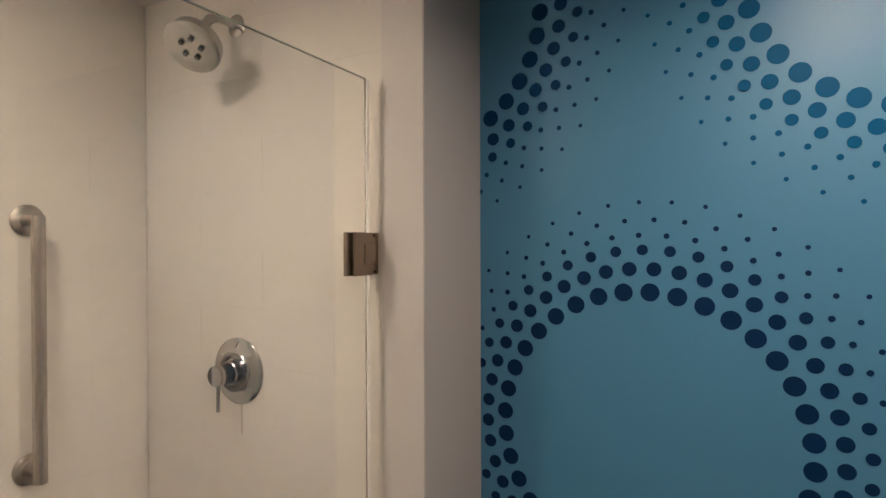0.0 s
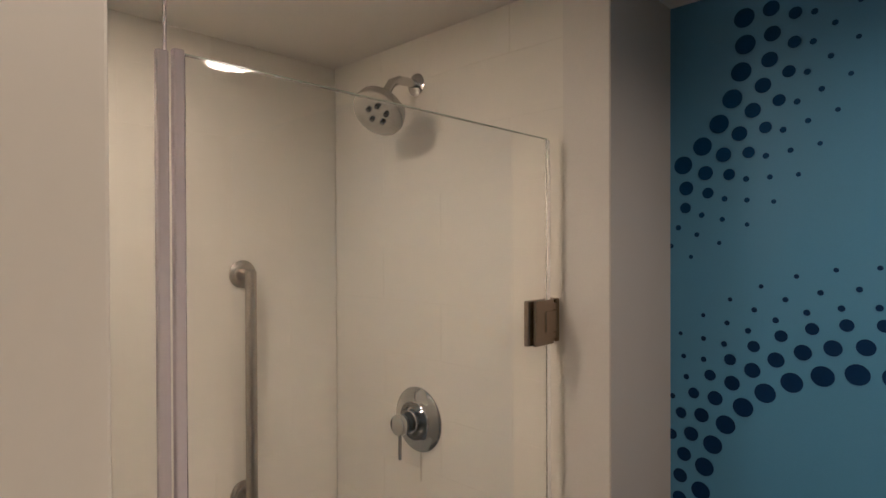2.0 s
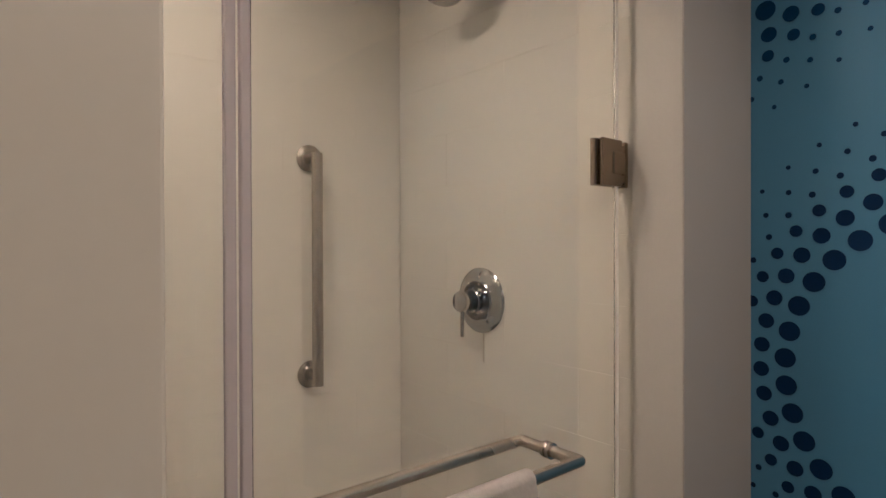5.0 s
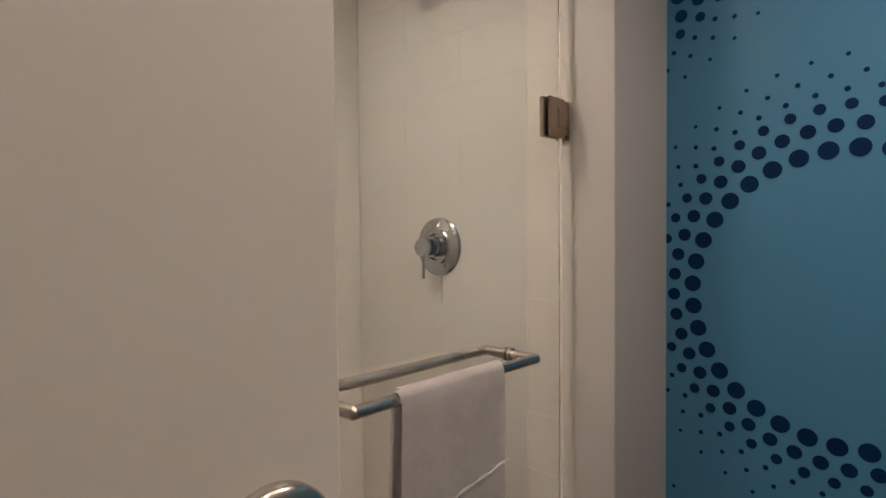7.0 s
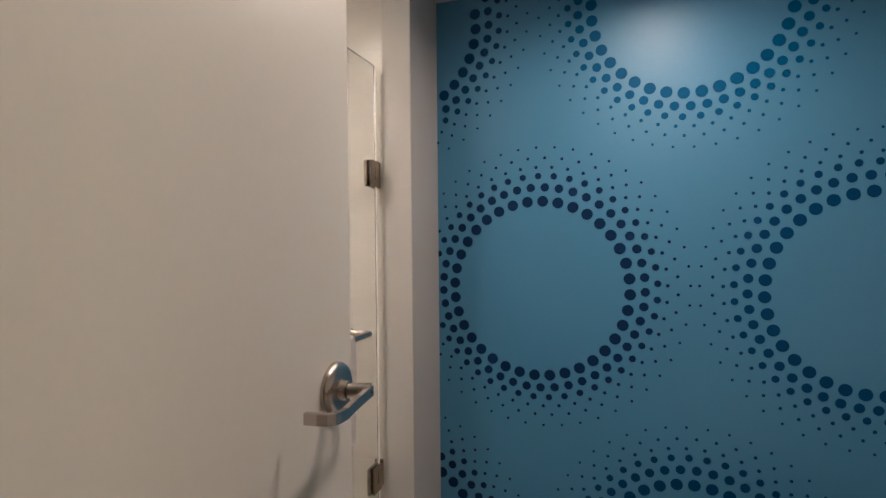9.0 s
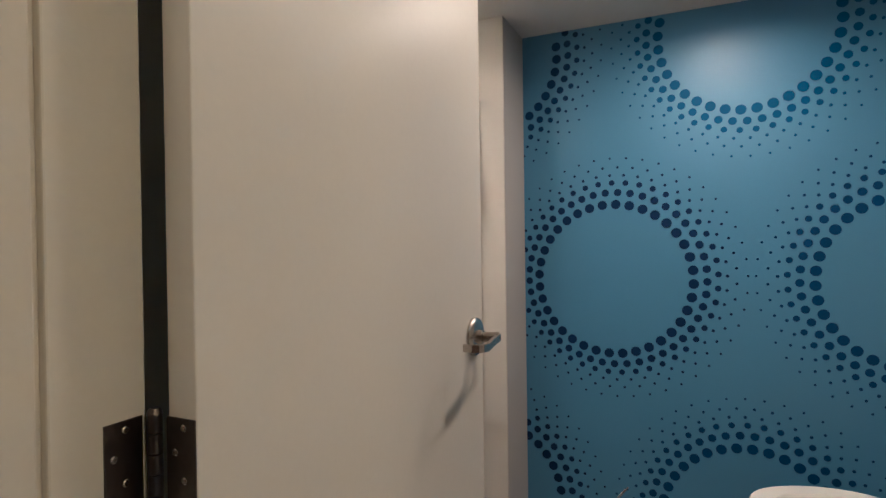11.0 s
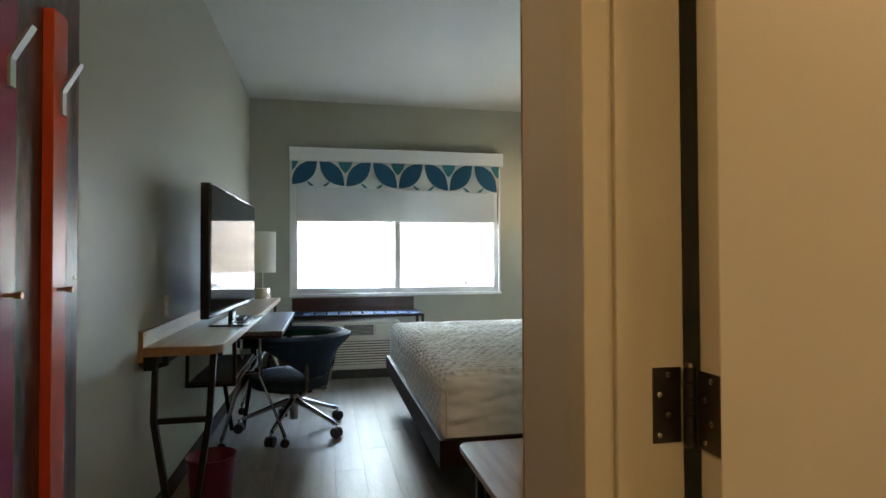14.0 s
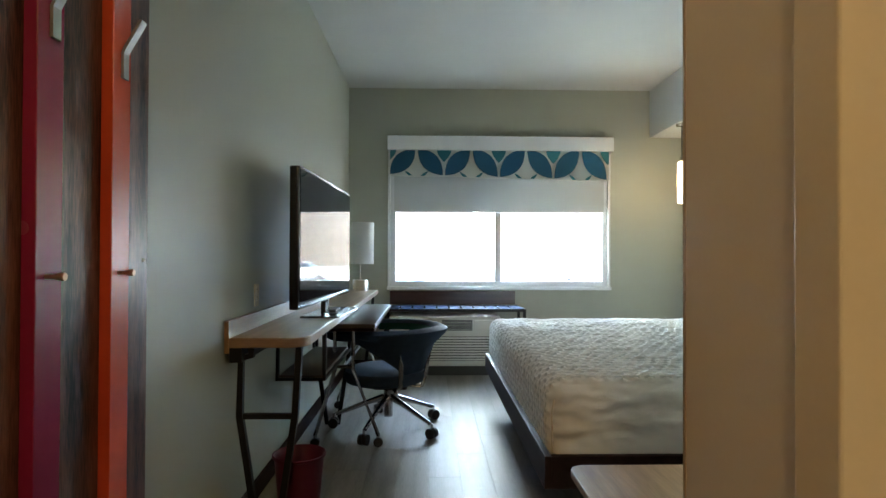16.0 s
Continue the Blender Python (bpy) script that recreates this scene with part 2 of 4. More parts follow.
def part(name, bm, material, parent=None, label="", smooth=False):
    me = bpy.data.meshes.new(name)
    bmesh.ops.recalc_face_normals(bm, faces=bm.faces)
    bm.to_mesh(me)
    bm.free()
    me.materials.append(material)
    if smooth:
        for p in me.polygons:
            p.use_smooth = True
        me.set_sharp_from_angle(angle=radians(40))
    ob = new(name, me)
    if parent:
        ob.parent = parent
    if label:
        ob["label"] = label
    return ob


def thing(name, label, category, m=None, group="", kind=""):
    ob = new(name)
    ob.empty_display_size = 0.05
    if m is not None:
        ob.matrix_basis = m
    return tagged(ob, label, category, group, kind)


def box(bm, x0, x1, y0, y1, z0, z1, bevel=0.0, seg=2):
    r = bmesh.ops.create_cube(bm, size=1.0)
    vs = r["verts"]
    bmesh.ops.transform(bm, matrix=Matrix.Translation(((x0 + x1) / 2, (y0 + y1) / 2, (z0 + z1) / 2)) @ Matrix.Diagonal((abs(x1 - x0), abs(y1 - y0), abs(z1 - z0), 1)), verts=vs)
    if bevel:
        es = list({e for v in vs for e in v.link_edges})
        bmesh.ops.bevel(bm, geom=es, offset=bevel, segments=seg, affect="EDGES", profile=0.5)
    return bm


def B(*a, **k):
    return box(bmesh.new(), *a, **k)


def cyl(bm, p, q, r, r2=None, seg=24, cap=True):
    p, q = Vector(p), Vector(q)
    d = q - p
    m = Matrix.Translation((p + q) / 2) @ d.to_track_quat("Z", "Y").to_matrix().to_4x4()
    bmesh.ops.create_cone(bm, cap_ends=cap, segments=seg, radius1=r, radius2=r if r2 is None else r2, depth=d.length, matrix=m)
    return bm


def lathe(bm, profile, m=None, seg=40):
    """Turns (radius, height) pairs about z."""
    rings = []
    m = m or Matrix()
    for r, h in profile:
        if r < 1e-5:
            rings.append([bm.verts.new(m @ Vector((0, 0, h)))])
        else:
            rings.append([bm.verts.new(m @ Vector((r * math.cos(2 * math.pi * i / seg), r * math.sin(2 * math.pi * i / seg), h))) for i in range(seg)])
    for a, b in zip(rings, rings[1:]):
        for i in range(seg):
            j = (i + 1) % seg
            if len(a) == 1 and len(b) == 1:
                continue
            if len(a) == 1:
                bm.faces.new((a[0], b[i], b[j]))
            elif len(b) == 1:
                bm.faces.new((a[i], b[0], a[j]))
            else:
                bm.faces.new((a[i], b[i], b[j], a[j]))
    return bm


def tube(bm, pts, r, seg=14, square=False, r_end=None):
    """A round or square bar along a line of points."""
    pts = [Vector(p) for p in pts]
    n = len(pts)
    seg = 4 if square else seg
    up = Vector((0, 0, 1))
    rings = []
    for i, p in enumerate(pts):
        a = (pts[i] - pts[i - 1]).normalized() if i else (pts[1] - pts[0]).normalized()
        b = (pts[i + 1] - pts[i]).normalized() if i < n - 1 else a
        t = (a + b).normalized()
        ref = up if abs(t.z) < 0.95 else Vector((1, 0, 0))
        u = t.cross(ref).normalized()
        v = u.cross(t).normalized()
        k = 1 / max(0.5, math.cos(a.angle(b) / 2)) if a.length and b.length else 1
        rad = r if r_end is None else r + (r_end - r) * i / (n - 1)
        off = math.pi / 4 if square else 0
        rad *= math.sqrt(2) if square else 1
        rings.append([bm.verts.new(p + (u * math.cos(off + 2 * math.pi * s / seg) + v * math.sin(off + 2 * math.pi * s / seg)) * rad) for s in range(seg)])
    for a, b in zip(rings, rings[1:]):
        for s in range(seg):
            bm.faces.new((a[s], a[(s + 1) % seg], b[(s + 1) % seg], b[s]))
    bm.faces.new(rings[0])
    bm.faces.new(list(reversed(rings[-1])))
    return bm


def T(*pts, r=0.01, seg=14, square=False):
    return tube(bmesh.new(), pts, r, seg, square)


def C(p, q, r, r2=None, seg=24):
    return cyl(bmesh.new(), p, q, r, r2, seg)


def ribbon(bm, pts, width_axis, width, thick):
    """A flat bar of a width and thickness that follows points in one plane."""
    w = Vector(width_axis).normalized() * width / 2
    pts = [Vector(p) for p in pts]
    rings = []
    for i, p in enumerate(pts):
        a = (pts[min(i + 1, len(pts) - 1)] - pts[max(i - 1, 0)]).normalized()
        nn = a.cross(w).normalized() * thick / 2
        rings.append([bm.verts.new(p + s * w + q * nn) for s, q in ((1, 1), (-1, 1), (-1, -1), (1, -1))])
    for a, b in zip(rings, rings[1:]):
        for s in range(4):
            bm.faces.new((a[s], a[(s + 1) % 4], b[(s + 1) % 4], b[s]))
    bm.faces.new(rings[0])
    bm.faces.new(list(reversed(rings[-1])))
    return bm


def round_slab(x0, x1, y0, y1, z0, z1, r, corners, seg=8, bevel=0.003):
    """A board whose named corners ("00" = low x, low y) are rounded."""
    bm = bmesh.new()
    out = []
    for key, cx, cy, a0 in (("00", x0, y0, 180), ("10", x1, y0, 270), ("11", x1, y1, 0), ("01", x0, y1, 90)):
        if key in corners:
            ox = cx + (r if key[0] == "0" else -r)
            oy = cy + (r if key[1] == "0" else -r)
            out += [(ox + r * math.cos(radians(a0 + 90 * i / seg)), oy + r * math.sin(radians(a0 + 90 * i / seg))) for i in range(seg + 1)]
        else:
            out.append((cx, cy))
    f = bm.faces.new([bm.verts.new((x, y, z0)) for x, y in out])
    g = bmesh.ops.extrude_face_region(bm, geom=[f])
    bmesh.ops.translate(bm, verts=[v for v in g["geom"] if isinstance(v, bmesh.types.BMVert)], vec=(0, 0, z1 - z0))
    if bevel:
        es = [e for e in bm.edges if abs(e.verts[0].co.z - e.verts[1].co.z) < 1e-6]
        bmesh.ops.bevel(bm, geom=es, offset=bevel, segments=2, affect="EDGES", profile=0.5)
    return bm


def wall(name, material, boxes, label, category="wall", bevel=0.0):
    bm = bmesh.new()
    for b in boxes:
        box(bm, *b, bevel=bevel)
    return tagged(part(name, bm, material), label, category, kind="structure")


# ---- structure ----
XW, YS, YV, YB = -4.87, -1.76, 1.415, 1.70       # window wall, entry side wall, valve wall, blue wall
XG, XB = -0.155, 0.765                            # grab-bar wall, wing corner
YO, YI = -0.548, -0.40                            # both faces of the bathroom's front wall
XE = 2.75
FZ = -0.12                                        # floor level
wall("floor", M_SLAB, [(-5.1, 3.2, -1.9, 2.2, FZ - 0.15, FZ - 0.004)], "dark underlay below grey oak vinyl planks", "floor")
wall("floor_bathroom", M_BFLOOR, [(XG, XE, YI + 0.02, YB, FZ - 0.004, FZ + 0.004)], "grey tiled bathroom floor", "floor")
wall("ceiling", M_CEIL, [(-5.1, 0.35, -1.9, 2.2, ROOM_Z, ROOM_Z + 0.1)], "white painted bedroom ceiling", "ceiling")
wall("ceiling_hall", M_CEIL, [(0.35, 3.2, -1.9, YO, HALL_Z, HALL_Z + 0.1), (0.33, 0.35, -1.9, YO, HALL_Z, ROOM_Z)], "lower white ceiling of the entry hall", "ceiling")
# out of view: slab and end wall added to keep outdoor light out
wall("roof", M_CEIL, [(0.35, 3.2, YO, 2.2, ROOM_Z, ROOM_Z + 0.1), (0.35, 3.2, -1.9, YO, ROOM_Z, ROOM_Z + 0.1), (3.2, 3.3, -1.9, 2.2, FZ, ROOM_Z)], "unseen slab above the lower ceilings that blocks the sky", "ceiling")
wall("ceiling_bathroom", M_BCEIL, [(XG - 0.1, XE + 0.1, YI, YB + 0.1, BATH_Z, BATH_Z + 0.08)], "warm white bathroom ceiling", "ceiling")
wall("wall_south", M_GREY, [(-5.1, 3.2, YS - 0.14, YS, FZ, ROOM_Z)], "grey painted wall with light orange-peel texture")
WY0, WY1, WZ0, WZ1 = -1.30, 1.112, 0.785, 2.41
wall("wall_west", M_GREY, [(XW - 0.16, XW, YS, WY0, FZ, ROOM_Z), (XW - 0.16, XW, WY1, 2.06, FZ, ROOM_Z), (XW - 0.16, XW, WY0, WY1, FZ, WZ0), (XW - 0.16, XW, WY0, WY1, WZ1, ROOM_Z)], "grey painted wall around the wide window")
wall("wall_headboard", M_GREY, [(XW, -0.225, 2.0, 2.12, FZ, ROOM_Z)], "grey painted wall behind the bed")
wall("soffit", M_CEIL, [(XW, -0.35, 1.585, 2.0, 2.452, ROOM_Z)], "white dropped soffit above the bed head", "soffit")
wall("wall_partition", M_GREY, [(XG - 0.10, XG - 0.006, 0.28, 2.0, FZ, ROOM_Z), (XG - 0.006, 0.640, 0.28, 0.40, FZ, ROOM_Z), (0.640, 0.76, YI, 0.40, FZ, ROOM_Z)], "painted partition between bathroom and bedroom")
wall("wall_bath_front", M_WALL, [(0.640, 0.868, YO, YI, FZ, ROOM_Z), (1.846, 3.2, YO, YI, FZ, ROOM_Z), (0.868, 1.846, YO, YI, 2.11, ROOM_Z)], "beige painted wall with the bathroom doorway")
wall("wall_valve", M_WALL, [(XG - 0.006, 0.662, YV + 0.009, YB, FZ, BATH_Z), (0.662, XB, YV - 0.004, YB, FZ, BATH_Z)], "cream painted wing wall beside the shower")
# thin slab that gives the return a darker, greyer tone than the front
wall("wall_wing_return", mat("grey_beige_return", (0.45, 0.425, 0.405), 0.55, vary=0.03, scale=2, fine=220, bump=0.12), [(XB, XB + 0.003, YV - 0.003, YB, FZ, BATH_Z)], "grey-beige return face of the wing wall")
wall("wall_blue", M_BLUE, [(XB, XE, YB, YB + 0.1, FZ, BATH_Z)], "blue wallpaper wall with dotted ring motifs")
wall("wall_bath_east", M_WALL, [(XE, XE + 0.1, YI, YB + 0.1, FZ, BATH_Z)], "warm white painted bathroom wall")
wall("wall_hall_end", M_WALL, [(3.1, 3.2, YS, YO, FZ, HALL_Z)], "warm white wall at the end of the hall")
wall("wall_grab", M_GROUT, [(XG - 0.006, XG + 0.001, 0.40, YV, FZ, BATH_Z)], "cream tiled shower wall")
wall("wall_valve_tiles", M_GROUT, [(XG, 0.662, YV + 0.001, YV + 0.009, FZ, BATH_Z)], "cream tiled shower wall")
wall("shower_end_wall", M_TILE, [(XG, 0.74, 0.40, 0.408, FZ, BATH_Z)], "cream tiled end wall of the shower")
wall("shower_curb", M_TILE, [(0.595, 0.695, 0.408, YV, FZ, 0.08)], "cream tiled shower curb", "curb", bevel=0.006)
wall("trim_corner", M_TRIM, [(0.6375, 0.6435, YO - 0.0015, YO + 0.02, FZ, HALL_Z)], "narrow taupe corner guard on the wall end", "trim")
wall("baseboard", M_WENGE, [(-4.85, -0.50, YS, YS + 0.014, FZ, FZ + 0.10), (XW, XW + 0.014, YS + 0.014, 2.0, FZ, FZ + 0.10)], "dark vinyl baseboard", "baseboard", bevel=0.003)

# metal door frame with its stop and rabbet
frame_boxes = []
for s, xa in ((1, 0.868), (-1, 1.846)):
    for d, y0, y1 in ((0.055, YO - 0.010, -0.517), (0.036, -0.517, -0.502), (0.045, -0.502, YI + 0.008)):
        x0, x1 = sorted((xa, xa + s * d))
        frame_boxes.append((x0, x1, y0, y1, FZ, 2.066))
frame_boxes += [(0.868, 1.846, YO - 0.010, YI + 0.008, 2.068, 2.112)]
wall("door_frame", M_FRAME, frame_boxes, "cream painted metal door frame with a stop", "door frame", bevel=0.0025)

# bathroom door, standing open into the bathroom
DOOR = Matrix.Translation((0.990, -0.389, 0)) @ Matrix(((0.0240, 0.9997, 0, 0), (0.9997, -0.0240, 0, 0), (0, 0, 1, 0), (0, 0, 0, 1)))
door = thing("door_1", "cream painted bathroom door standing open", "door", kind="structure")


def dpart(name, bm, material, label="", parent=None, smooth=False):
    bmesh.ops.transform(bm, matrix=DOOR, verts=bm.verts)
    return part(name, bm, material, parent or door, label, smooth)


dpart("leaf", B(0, 0.863, -0.045, 0, FZ + 0.012, 2.05, bevel=0.002), M_DOOR)
handle = dpart("door_handle", lathe(bmesh.new(), [(0, 0.014), (0.030, 0.014), (0.036, 0.013), (0.043, 0.010), (0.046, 0.006), (0.046, 0)], Matrix.Translation((0.806, 0, 0.974)) @ Matrix.Rotation(radians(-90), 4, "X"), 48), M_SATIN, "brushed nickel lever handle on a round rose", smooth=True)
dpart("hub", cyl(cyl(bmesh.new(), (0.806, 0.012, 0.974), (0.806, 0.026, 0.974), 0.019, 0.015), (0.806, 0.024, 0.974), (0.819, 0.060, 0.974), 0.0125), M_SATIN, "", handle, True)
lever = [(0.819, 0.060, 0.974), (0.803, 0.062, 0.974), (0.75, 0.067, 0.971), (0.71, 0.073, 0.969), (0.684, 0.077, 0.972), (0.673, 0.0765, 0.973), (0.667, 0.070, 0.973), (0.664, 0.056, 0.973), (0.663, 0.036, 0.973)]
dpart("lever", ribbon(bmesh.new(), lever, (0, 0, 1), 0.0165, 0.009), M_SATIN, "", handle)
dpart("keyhole", C((0.810, 0.0655, 0.974), (0.810, 0.0668, 0.974), 0.003), M_BLACK, "", handle)
dpart("latch_plate", B(0.863, 0.8645, -0.039, -0.006, 0.93, 1.02, bevel=0.0005), M_SATIN)
for z0 in (0.13, 0.888, 1.79):
    hinge = thing("hinge", "dark steel butt hinge on the door and frame", "hinge", group="door hinges")
    hz = z0 + 0.118
    part("leaf", B(0.9125, 0.915, -0.445, -0.398, z0 + 0.003, hz - 0.003, bevel=0.0006), M_HINGE, hinge)
    bm = B(-0.0025, 0.0, -0.046, 0.0, z0 + 0.003, hz - 0.003, bevel=0.0006)
    dpart("leaf", bm, M_HINGE, "", hinge)
    for k in range(5):
        part("knuckle", C((0.9300, -0.394, z0 + 0.0238 * k + 0.0006), (0.9300, -0.394, z0 + 0.0238 * (k + 1) - 0.0006), 0.0085), M_HINGE, hinge, smooth=True)
    part("finial", C((0.9300, -0.394, hz), (0.9300, -0.394, hz + 0.006), 0.009, 0.006), M_HINGE, hinge)
    for i, (dy, dz) in enumerate(((-0.434, 0.015), (-0.420, 0.044), (-0.434, 0.075), (-0.420, 0.104))):
        part("screw", lathe(bmesh.new(), [(0, 0.0012), (0.003, 0.0012), (0.0042, 0.0004), (0.0045, 0)], Matrix.Translation((0.915, dy, z0 + dz)) @ Matrix.Rotation(radians(90), 4, "Y"), 12), M_SATIN, hinge)
        dpart("screw", lathe(bmesh.new(), [(0, 0.0012), (0.003, 0.0012), (0.0042, 0.0004), (0.0045, 0)], Matrix.Translation((-0.0025, dy + 0.402, z0 + dz)) @ Matrix.Rotation(radians(-90), 4, "Y"), 12), M_SATIN, "", hinge)

# ---- window ----
win = thing("window_1", "wide white-framed sliding window with two panes", "window", kind="structure")
XF = XW - 0.035
bm = bmesh.new()
for a in ((WY0, WY0 + 0.055, WZ0, WZ1), (WY1 - 0.055, WY1, WZ0, WZ1), (WY0 + 0.055, WY1 - 0.055, WZ0, WZ0 + 0.06), (WY0 + 0.055, WY1 - 0.055, WZ1 - 0.06, WZ1)):
    box(bm, XF - 0.05, XF + 0.02, *a, bevel=0.004)
part("window_frame", bm, M_WINF, win)
part("mullion", B(XF - 0.045, XF + 0.012, -0.146, -0.076, WZ0 + 0.06, WZ1 - 0.06, bevel=0.004), M_WINF, win)
part("window_sill", B(XW - 0.02, XW + 0.03, WY0 - 0.035, WY1 + 0.035, WZ0 - 0.035, WZ0, bevel=0.004), M_WINF, win)
part("side_casing", B(XW, XW + 0.012, WY0 - 0.028, WY0, WZ0, WZ1, bevel=0.003), M_WINF, win)
part("side_casing", B(XW, XW + 0.012, WY1, WY1 + 0.028, WZ0, WZ1, bevel=0.003), M_WINF, win)
for a, b in ((WY0 + 0.055, -0.146), (-0.076, WY1 - 0.055)):
    p = part("pane", B(XF - 0.022, XF - 0.016, a, b, WZ0 + 0.06, WZ1 - 0.06), M_PANE, win)
    p.visible_shadow = False
part("lock", B(XW + 0.002, XW + 0.022, WY1 + 0.004, WY1 + 0.022, 0.93, 1.0, bevel=0.004), M_WINF, win)

val = thing("window_valance", "cream valance with teal leaf print under a white box", "valance")
part("cornice", B(XW + 0.001, XW + 0.13, WY0 - 0.028, WY1 + 0.028, 2.270, 2.425, bevel=0.004), M_WINF, val, "white painted cornice box")
VX, VZ0, VZ1 = XW + 0.105, 1.975, 2.300
bm = bmesh.new()
VY0, VY1 = WY0, WY1 - 0.02
N = 80
rows = []
for k in range(9):
    z = VZ1 + (VZ0 - VZ1) * k / 8
    rows.append([bm.verts.new((VX + 0.004 * math.sin(i * 0.55) * k / 8, VY0 + (VY1 - VY0) * i / N, z - (0.006 * math.sin(i * 0.21) if k == 8 else 0))) for i in range(N + 1)])
for a, b in zip(rows, rows[1:]):
    for i in range(N):
        bm.faces.new((a[i], a[i + 1], b[i + 1], b[i]))
bmesh.ops.solidify(bm, geom=bm.faces[:], thickness=0.006)


def hang(bm):
    """The cloth hangs a little lower towards the bed."""
    for v in bm.verts:
        v.co.z -= 0.021 * (v.co.y + 0.5) * (VZ1 - v.co.z) / (VZ1 - VZ0)
    return bm


part("fabric", hang(bm), M_VAL, val, smooth=True)


def leaf_shape(bm, cy, cz, half, bulge, tilt, clip0, clip1, x):
    """A pointed almond, cut off at two heights."""
    pts = []
    for s in range(25):
        u = -1 + s / 12
        pts.append((u * half, bulge * (1 - u * u)))
    for s in range(23, 0, -1):
        u = -1 + s / 12
        pts.append((u * half, -bulge * (1 - u * u)))
    c, q = math.cos(tilt), math.sin(tilt)
    vs = [bm.verts.new((x, cy + a * c - b * q, cz + a * q + b * c)) for a, b in pts]
    f = bm.faces.new(vs)
    for co, no in (((0, 0, clip1), (0, 0, 1)), ((0, 0, clip0), (0, 0, -1)), ((0, VY0, 0), (0, -1, 0)), ((0, VY1, 0), (0, 1, 0))):
        geom = list({v for v in bm.verts if v.is_valid}) + list(bm.edges) + list(bm.faces)
        bmesh.ops.bisect_plane(bm, geom=geom, plane_co=co, plane_no=no, clear_outer=True)


STEP = 0.597
for i in range(-1, 5):
    base_y = -0.715 + STEP * i
    for sgn in (-1, 1):
        bm = bmesh.new()
        leaf_shape(bm, base_y + sgn * 0.148, 2.140, 0.200, 0.095, radians(sgn * 47), VZ0 + 0.008, VZ1, VX + 0.0075)
        if bm.faces:
            part("print_leaf", hang(bm), M_TEAL, val)
        else:
            bm.free()
        bm = bmesh.new()
        leaf_shape(bm, base_y + STEP / 2 + sgn * 0.075, 1.992, 0.07, 0.014, radians(sgn * 40), VZ0 + 0.008, VZ1, VX + 0.0078)
        if bm.faces:
            part("print_sprig", hang(bm), M_TEAL2, val)
        else:
            bm.free()
    bm = bmesh.new()
    leaf_shape(bm, base_y, 2.306, 0.165, 0.085, radians(90), 2.13, VZ1, VX + 0.0065)
    if bm.faces:
        part("print_bud", hang(bm), M_TEAL2, val)
    else:
        bm.free()
shade = thing("roller_shade", "pale grey roller shade pulled partly down", "blind")
part("fabric", B(XW - 0.012, XW - 0.009, WY0 + 0.04, WY1 - 0.04, 1.613, 2.38), M_ROLLER, shade)
part("hem_bar", C((XW - 0.0105, WY0 + 0.04, 1.613), (XW - 0.0105, WY1 - 0.04, 1.613), 0.008), M_WINF, shade)

# ---- shower ----
door_g = thing("shower_door", "frameless clear glass shower door, closed", "shower door")
g = part("glass_panel", B(0.640, 0.650, 0.649, 1.370, 0.09, 1.822, bevel=0.001), M_GLASS, door_g)
g.visible_shadow = False
# pale colour for the bright highlight along the glass's hinge-side edge
M_EDGE_GLINT = mat("pale_edge_glint", (0.80, 0.79, 0.76), 0.12, vary=0.03, bump=0.0)
M_EDGE = mat("green_glass_edge", (0.30, 0.36, 0.30), 0.15, vary=0.05, bump=0.0)
part("side_seal", B(0.6385, 0.6515, 1.3702, 1.3795, 0.09, 1.821, bevel=0.0015), M_EDGE_GLINT, door_g, "pale strip painting the highlight on the glass edge")
part("top_edge", B(0.6402, 0.6498, 0.649, 1.370, 1.8223, 1.8233), M_EDGE, door_g, "dark top edge of the glass")
part("seal", B(0.6395, 0.6515, 0.6365, 0.6485, 0.09, 1.827, bevel=0.002), M_SEAL, door_g, "clear vinyl edge seal")
for z0 in (0.355, 1.404):
    hg = part("glass_hinge", B(0.627, 0.639, 1.312, 1.384, z0, z0 + 0.091, bevel=0.002), M_BRONZE, door_g, "brown nickel glass hinge")
    part("outer_plate", B(0.6505, 0.657, 1.318, 1.384, z0, z0 + 0.091, bevel=0.002), M_BRONZE, hg)
    part("knuckle", B(0.653, 0.659, 1.350, 1.394, z0 + 0.023, z0 + 0.069, bevel=0.004), M_BRONZE, hg)
    part("wall_plate", B(0.612, 0.650, 1.404, YV, z0, z0 + 0.091, bevel=0.002), M_BRONZE, hg)
    part("pivot", B(0.632, 0.654, 1.383, 1.405, z0 + 0.008, z0 + 0.083, bevel=0.003), M_BRONZE, hg)
    for dz in (0.012, 0.079):
        part("screw", C((0.642, 1.4025, z0 + dz), (0.642, 1.4038, z0 + dz), 0.004, seg=12), M_BLACK, hg)
BAR_O, BAR_I, BAR_Z, BAR_Y0, BAR_Y1 = 0.7125, 0.5775, 0.932, 0.715, 1.172
pull = part("towel_bar", T((BAR_O, BAR_Y0, BAR_Z), (BAR_O, BAR_Y1, BAR_Z), r=0.0105), M_SATIN, door_g, "brushed nickel back-to-back towel bar", True)
part("inner_bar", T((BAR_I, BAR_Y0, BAR_Z), (BAR_I, BAR_Y1, BAR_Z), r=0.0105), M_SATIN, pull, smooth=True)
